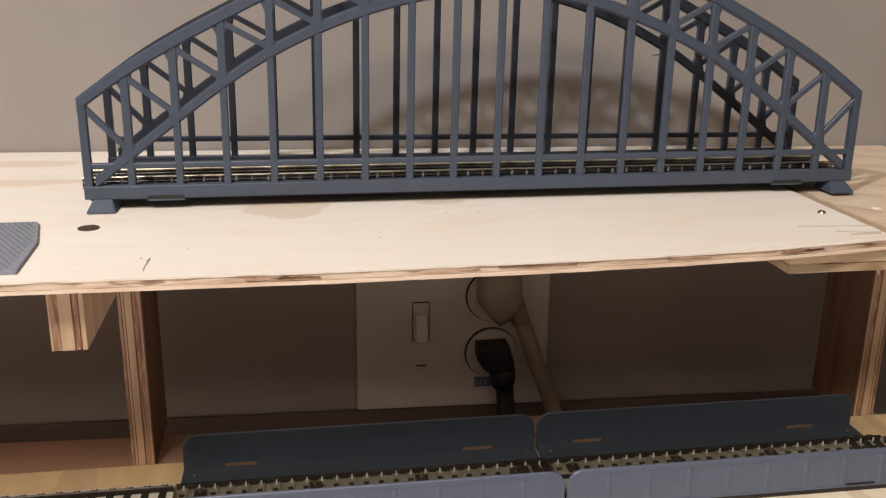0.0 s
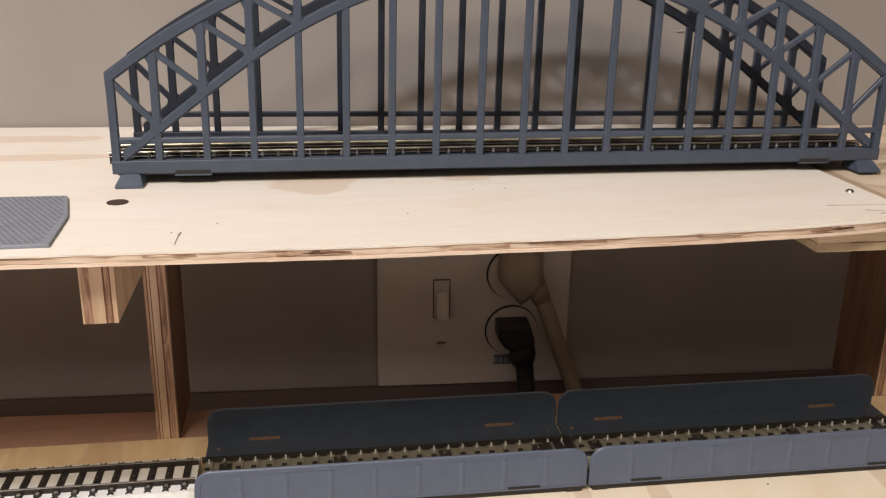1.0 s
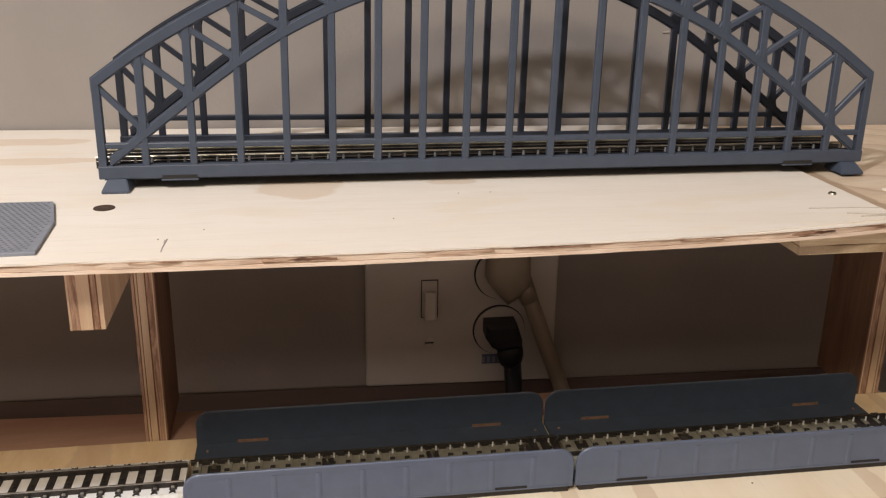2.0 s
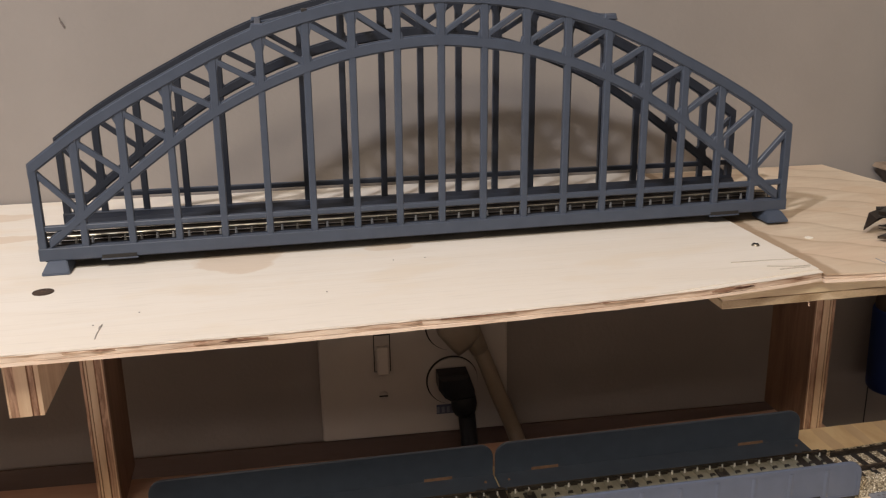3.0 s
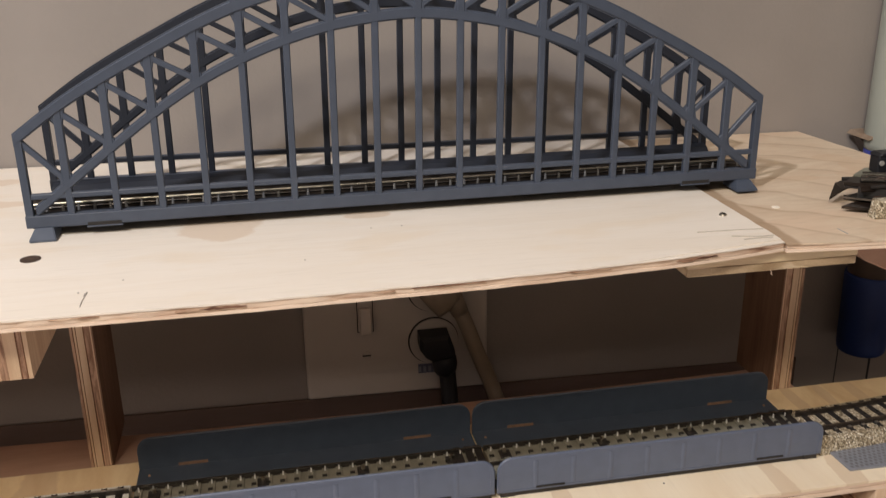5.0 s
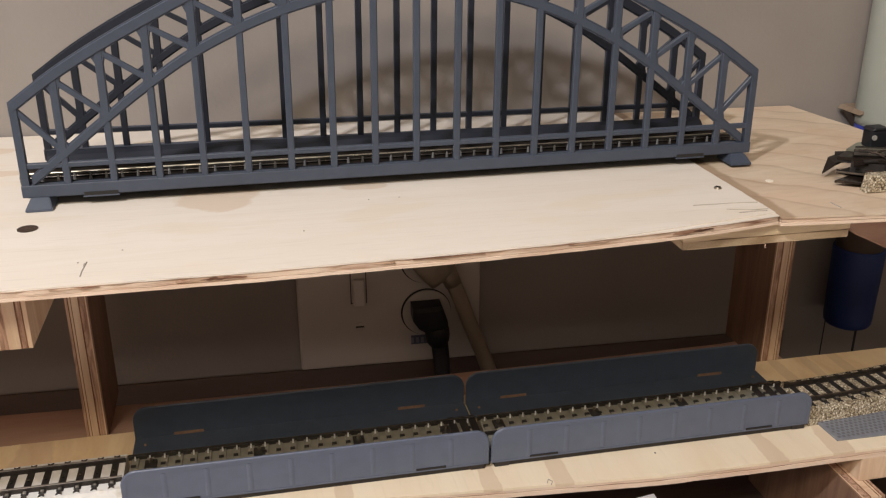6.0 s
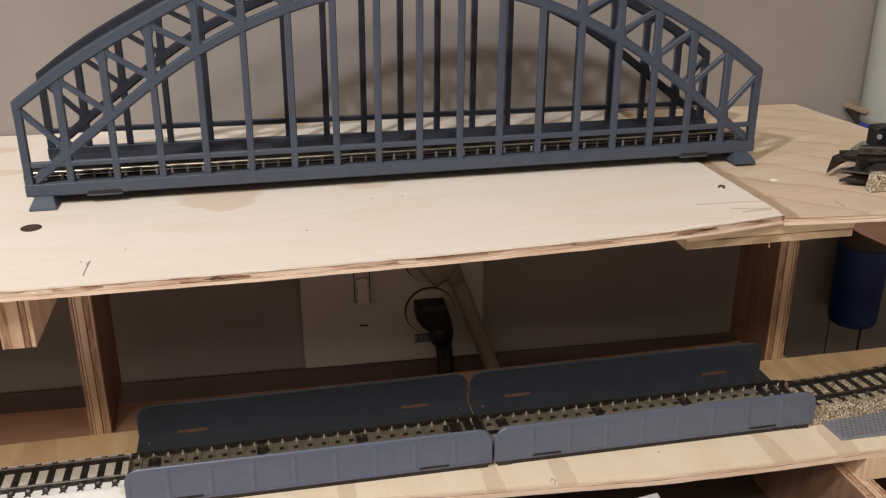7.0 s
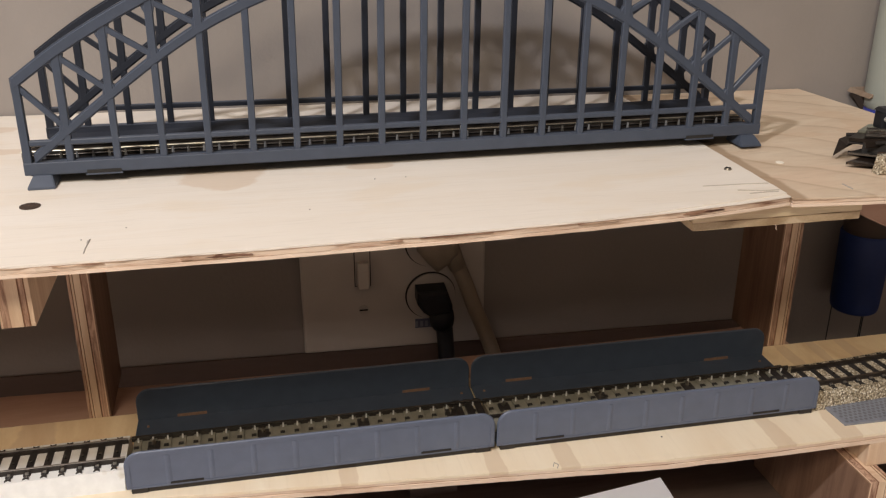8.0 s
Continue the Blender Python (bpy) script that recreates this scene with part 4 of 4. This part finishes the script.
def plugs():
    y = WALL_Y - 0.0015
    b = empty("black_plug", (0.0330, y, -0.1310), WALL_TURN)
    part("body", slab([(-0.0145, 0.0100), (0.0050, 0.0103), (0.0085, -0.0005), (0.0088, -0.0060), (-0.0060, -0.0080), (-0.0105, -0.0050), (-0.0145, 0.0010)], -0.0240, -0.0070, "y", 0.0022), "black", b)
    part("strain_relief", lathe([(0.0060, -0.0200), (0.0078, -0.0170), (0.0084, -0.0125), (0.0078, -0.0080), (0.0055, -0.0050)], 24, (0.0026, -0.0155)), "black", b, smooth=True)
    cord("cable", [(0.0040, -0.0155, -0.017), (0.0052, -0.018, -0.036), (0.0058, -0.022, -0.0600), (0.0070, -0.025, -0.0945)], 0.0056, "black", b)
    tagged(b, "black angled mains plug pushed into the lower socket", "plug", "plugs")
    w = empty("beige_plug", (0.0335, y, -0.0860), WALL_TURN)
    part("body", slab([(-0.0145, 0.0150), (0.0105, 0.0150), (0.0115, -0.0100), (0.0060, -0.0160), (-0.0020, -0.0215), (-0.0080, -0.0150), (-0.0150, -0.0060)], -0.0270, -0.0070, "y", 0.0045), "beige", w, smooth=True)
    part("strain_relief", tube((0.0050, -0.0165, -0.0040), (0.0125, -0.0182, -0.0210), 0.0072, 0.0056, 18), "beige", w, smooth=True)
    cord("cable", [(0.0085, -0.0172, -0.012), (0.0140, -0.0185, -0.024), (0.0235, -0.020, -0.050), (0.0335, -0.022, -0.076), (0.048, -0.026, -0.125)], 0.0052, "beige", w)
    tagged(w, "beige mains plug with a thick cord in the upper socket", "plug", "plugs")


plugs()


cord("splinter", [(0.1480, -0.0748, -0.0150), (0.1486, -0.0753, -0.0160), (0.1482, -0.0756, -0.0168), (0.1490, -0.0755, -0.0171)], 0.00014, "veneer_pale", cleat)


# ---- small things on the boards ----
def screw_head(x, y, z, name, label):
    s = empty(name, (x, y, z))
    part("head", tube((0, 0, -0.0002), (0, 0, 0.0008), 0.0020, 0.0016, 18), "steel", s)
    part("cross_slot", box(block(-0.0013, 0.0013, -0.0003, 0.0003, 0.0007, 0.0010), -0.0003, 0.0003, -0.0013, 0.0013, 0.0007, 0.0010), "slot", s)
    tagged(s, label, "screw")


screw_head(0.1422, -0.0385, 0.0, "wood_screw", "bright screw head sunk in the plywood board")
h = part("board_hole", tube((-0.1735, -0.0278, -0.0005), (-0.1735, -0.0278, 0.0003), 0.0043, None, 28), "hole")
tagged(h, "dark round hole drilled in the plywood board", "hole")


def stroke(name, pts, wide, label, z=0.0003, mat="pencil"):
    bm = bmesh.new()
    for (ax, ay), (bx, by) in zip(pts, pts[1:]):
        d = math.hypot(bx - ax, by - ay)
        nx, ny = -(by - ay) / d * wide / 2, (bx - ax) / d * wide / 2
        slab([(ax - nx, ay - ny), (bx - nx, by - ny), (bx + nx, by + ny), (ax + nx, ay + ny)], z - 0.0005, z, "z", 0, bm)
    tagged(part(name, bm, mat), label, "mark")


for sx, sy in ((-0.0254, -0.0198), (-0.0109, -0.0195), (-0.0580, -0.0553), (-0.1312, -0.0619), (-0.1468, -0.0722)):
    tagged(part("speck", tube((sx, sy, -0.0003), (sx, sy, 0.0003), 0.00034, None, 8), "graphite"), "tiny dark speck on the plywood board", "speck", "specks")
tagged(part("filler_spot", tube((0.1749, -0.0300, -0.0016), (0.1749, -0.0300, -0.0009), 0.0020, None, 20), "filler"), "whitish spot of wood filler on the corner board", "filler")
stroke("pencil_mark", [(-0.1440, -0.0866), (-0.1441, -0.0815), (-0.1438, -0.0770), (-0.1435, -0.0722), (-0.1441, -0.0765), (-0.1442, -0.0735)], 0.00030, "short pencil stroke on the plywood board", mat="graphite")
stroke("pencil_line", [(0.1188, -0.0597), (0.1289, -0.0603), (0.1373, -0.0605), (0.1500, -0.0618)], 0.0005, "thin grey line drawn on the plywood board", mat="faint")
stroke("pencil_line", [(0.1313, -0.0680), (0.1426, -0.0712), (0.1500, -0.0711)], 0.0005, "thin grey line drawn on the plywood board", mat="faint")
stroke("pencil_line", [(0.1345, -0.0733), (0.1431, -0.0729), (0.1484, -0.0732)], 0.0006, "thin grey line drawn on the plywood board", mat="faint")
stroke("pencil_line", [(0.1851, -0.0664), (0.1854, -0.0738)], 0.0004, "thin dark line drawn on the corner board", z=-0.0008, mat="graphite")



tagged(part("speck", tube((0.1227, -0.0395, -0.1483), (0.1227, -0.0395, -0.1477), 0.0005, None, 8), "pencil"), "tiny dark speck on the lower board", "speck", "specks")
stroke("curl_mark", [(0.0575, -0.0530), (0.0590, -0.0500), (0.0606, -0.0522), (0.0592, -0.0545)], 0.0004, "small curled scratch on the lower board", z=-0.1477, mat="faint")


def within(outline, x, y):
    """Whether a place lies inside a flat outline."""
    inside = False
    for (ax, ay), (bx, by) in zip(outline, outline[1:] + outline[:1]):
        if (ay > y) != (by > y) and x < ax + (bx - ax) * (y - ay) / (by - ay):
            inside = not inside
    return inside


def pierced_sheet(name, outline, place, turn, pitch, hole, label, rows, cols, origin):
    """A thin plastic sheet with a field of small raised lugs or holes."""
    s = empty(name, place, turn)
    part("sheet", slab(outline, 0.0, 0.0013, "z", 0.0002), "grey_sheet", s)
    bm = bmesh.new()
    for i in range(cols):
        for j in range(rows):
            x, y = origin[0] + i * pitch + (pitch / 2 if j % 2 else 0), origin[1] + j * pitch * 0.86
            if not within(outline, x + 0.0014, y) or not within(outline, x - 0.0014, y):
                continue
            box(bm, x - hole / 2, x + hole / 2, y - hole / 2, y + hole / 2, 0.0012, 0.00145)
    part("hole_field", bm, "grid", s)
    tagged(s, label, "plastic sheet", kind="")
    return s


pierced_sheet("grey_sheet", [(-0.0900, 0.0010), (0.0, 0.0), (0.0010, -0.0025), (0.0072, -0.0300), (0.0088, -0.0660), (-0.0900, -0.0690)], (-0.1950, -0.0195, 0.0), 0, 0.0024, 0.0009, "grey textured plastic sheet lying on the plywood board", 31, 20, (-0.0420, -0.0640))
pierced_sheet("perforated_plate", [(0.0, 0.0), (0.0, -0.0185), (0.1, -0.0240), (0.1, 0.0040), (0.02, 0.0020)], (0.2245, -0.0318, -0.1480), 2, 0.0030, 0.0015, "grey perforated plastic plate lying beside the track", 7, 28, (0.0025, -0.0165))


def paper_sheet():
    """One corner reaches up under the lower board; the far end lies on the bench."""
    bm = bmesh.new()
    u, v, n = 14, 8, []
    for i in range(u + 1):
        for j in range(v + 1):
            a, c = i / u, j / v
            sag = 0.004 * math.sin(a * math.pi) + 0.002 * math.sin(c * 2.2)
            n.append(bm.verts.new((0.1150 - 0.190 * c + 0.015 * a, -0.0575 - 0.150 * a - 0.029 * c, -0.1600 - 0.0690 * a ** 1.3 + sag * a * (1 - a) * 3)))
    for i in range(u):
        for j in range(v):
            k = i * (v + 1) + j
            bm.faces.new((n[k], n[k + 1], n[k + v + 2], n[k + v + 1]))
    bmesh.ops.solidify(bm, geom=bm.faces[:], thickness=0.0003)
    tagged(part("paper_sheet", bm, "paper"), "sheet of plain white paper propped against the lower board", "paper")


paper_sheet()


def under_supports():
    tagged(ply_strip("plywood_support", 0.2276, 0.2420, -0.0742, 0.03, -0.2300, -0.1690, PLIES[::-1]), "plywood upright below the lower board", "support", "supports")
    tagged(part("support_block", block(0.2352, 0.3000, -0.0602, 0.01, -0.1690, -0.1542, 0.0006), "post_pale"), "pale wooden block between board and upright", "block")


under_supports()


def bottle():
    x, y = 0.3315, 0.0955
    b = empty("bottle", (x, y, -0.1890))
    part("sleeve", lathe([(0.0150, 0.033), (0.0160, 0.0345), (0.0164, 0.038), (0.0174, 0.090), (0.0168, 0.0915)], 40), "blue", b, "dark blue plastic sleeve", True)
    # added dark stretch: the bottle body's shade below the board, put into colour
    part("dark_piece", lathe([(0.0158, 0.080), (0.0158, 0.1735), (0.0150, 0.1745)], 40), "dark_piece", b, "brown-grey stretch standing for the body in shade", True)
    part("ring", lathe([(0.0155, 0.1702), (0.0166, 0.1708), (0.0169, 0.1720), (0.0169, 0.1770), (0.0164, 0.1780), (0.0155, 0.1784)], 40), "bright_blue", b, "bright blue plastic ring", True)
    part("body", lathe([(0.0150, 0.1770), (0.0172, 0.1786), (0.0180, 0.1830), (0.0180, 0.330), (0.0130, 0.345), (0.0080, 0.350), (0.0080, 0.365)], 40), "milky", b, "milky white plastic body", True)
    for a in (0.4, 2.5, 4.6):
        part("stand_leg", tube((0.014 * math.cos(a), 0.014 * math.sin(a), 0.0), (0.014 * math.cos(a), 0.014 * math.sin(a), 0.038), 0.0004), "black", b)
    tagged(b, "milky white bottle in a dark blue sleeve behind the boards", "bottle")


bottle()


def turnout():
    """A worn tin turnout: dark tin bed lying askew, bent blades, a lantern box and a gravel-printed end."""
    t = empty("track_turnout", (0.2300, -0.0400, -0.0012))

    def plate(name, pts, thick, mat):
        bm = bmesh.new()
        top = [bm.verts.new((x - 0.2300, y + 0.0400, z + 0.0012)) for x, y, z in pts]
        low = [bm.verts.new((x - 0.2300, y + 0.0400, z + 0.0012 - thick)) for x, y, z in pts]
        k = len(pts)
        bm.faces.new(top)
        bm.faces.new(low[::-1])
        for i in range(k):
            bm.faces.new((top[i], top[(i + 1) % k], low[(i + 1) % k], low[i]))
        bmesh.ops.recalc_face_normals(bm, faces=bm.faces)
        return part(name, bm, mat, t)

    plate("tin_bed", [(0.2065, -0.0360, 0.0115), (0.2230, -0.0470, 0.0115), (0.2700, -0.0640, 0.0110), (0.2690, -0.0300, 0.0118), (0.2230, -0.0240, 0.0122)], 0.0016, "scrap")
    plate("tin_skirt", [(0.2120, -0.0400, 0.0098), (0.2240, -0.0490, 0.0095), (0.2690, -0.0600, 0.0095), (0.2680, -0.0300, 0.0098), (0.2220, -0.0280, 0.0098)], 0.0096, "sleeper")
    plate("bent_blade", [(0.2030, -0.0312, 0.0022), (0.2075, -0.0340, 0.0070), (0.2160, -0.0330, 0.0100), (0.2150, -0.0240, 0.0090), (0.2090, -0.0255, 0.0080)], 0.0012, "scrap")
    plate("loose_blade", [(0.2015, -0.0440, 0.0018), (0.2150, -0.0520, 0.0018), (0.2300, -0.0540, 0.0030), (0.2300, -0.0480, 0.0040), (0.2100, -0.0420, 0.0030)], 0.0012, "scrap")
    plate("loose_blade", [(0.2050, -0.0395, 0.0052), (0.2160, -0.0490, 0.0055), (0.2230, -0.0490, 0.0060), (0.2140, -0.0385, 0.0065)], 0.0010, "dark_rail")
    for k in range(3):
        part("point_rail", tube((-0.016 + 0.004 * k, 0.002 + 0.005 * k, 0.0138), (0.040, -0.018 + 0.006 * k, 0.0138), 0.0011, None, 8), "dark_rail", t)
    part("gravel_end", slab([(-0.0205, 0.0002), (0.0390, 0.0002), (0.0370, 0.0090), (-0.0190, 0.0090)], -0.0185, -0.0125, "y", 0.0006), "gravel", t)
    plate("cover_plate", [(0.2160, -0.0293, 0.0128), (0.2290, -0.0192, 0.0128), (0.2690, -0.0180, 0.0128), (0.2660, -0.0400, 0.0128), (0.2277, -0.0385, 0.0128)], 0.0012, "glassy")
    lantern = part("lantern", block(-0.0022, 0.0085, 0.0090, 0.0165, 0.0140, 0.0228, 0.0010), "black", t)
    part("lens", tube((-0.0004, 0.0092, 0.0194), (-0.0004, 0.0084, 0.0194), 0.0013, None, 18), "lens", lantern)
    part("lantern_roof", slab([(-0.0026, 0.0228), (0.0090, 0.0228), (0.0070, 0.0242), (-0.0006, 0.0242)], 0.0086, 0.0170, "y", 0.0004), "black", lantern)
    rnd = random.Random(11)
    for k in range(9):
        # torn strips and bent rods in the wreck
        ax, ay, az = rnd.uniform(0.2060, 0.2180), rnd.uniform(-0.0470, -0.0300), rnd.uniform(0.0035, 0.0110)
        dx, dy, dz = rnd.uniform(0.010, 0.024), rnd.uniform(-0.010, 0.004), rnd.uniform(-0.002, 0.002)
        w = rnd.uniform(0.0008, 0.0022)
        plate("torn_strip", [(ax, ay, az), (ax + dx, ay + dy, az + dz), (ax + dx + w * 0.4, ay + dy + w, az + dz + w * 0.6), (ax + w * 0.5, ay + w, az + w * 0.8)], 0.0006, ("scrap", "rust", "sleeper")[k % 3])
    for k in range(8):
        # loose wires and rail stubs lying across the bed
        ax, ay = rnd.uniform(0.2120, 0.2330), rnd.uniform(-0.0450, -0.0300)
        tip = (rnd.uniform(0.006, 0.016), rnd.uniform(-0.008, 0.005), rnd.uniform(-0.001, 0.0025))
        pts = [(ax - 0.2300, ay + 0.0400, 0.0135), (ax - 0.2300 + tip[0] * 0.5, ay + 0.0400 + tip[1] * 0.2, 0.0142 + tip[2]), (ax - 0.2300 + tip[0], ay + 0.0400 + tip[1], 0.0136)]
        cord("loose_wire", pts, rnd.uniform(0.0002, 0.0005), ("dark_rail", "rust", "head_brown", "rust")[k % 4], t)
    tagged(t, "broken blackened tin track turnout with a square lantern", "model turnout")


turnout()


def corner_brace():
    """A gusset of pinkish wood under the corner board."""
    g = part("corner_brace", slab([(0.2190, -0.0056), (0.3000, -0.0056), (0.3000, -0.0720), (0.2700, -0.0540), (0.2450, -0.0415), (0.2300, -0.0345), (0.2215, -0.0270)], -0.0300, -0.0180, "y", 0.0006), "brace_wood")
    tagged(g, "pinkish brown wooden gusset under the corner board", "brace")


corner_brace()


def far_wood():
    w = empty("wooden_shelf_end", (0.337, 0.112, -0.001))
    part("board", slab([(-0.0260, -0.0025), (0.12, -0.0025), (0.12, 0.0), (-0.0240, 0.0)], -0.02, 0.004, "y", 0.0004), "driftwood", w)
    part("bracket", slab([(-0.0250, -0.0030), (-0.0120, -0.0210), (-0.0050, -0.0210), (0.02, -0.0030)], -0.010, 0.000, "y", 0.0004), "dark_piece", w)
    tagged(w, "small wooden shelf end with a dark bracket on the wall", "shelf")


far_wood()
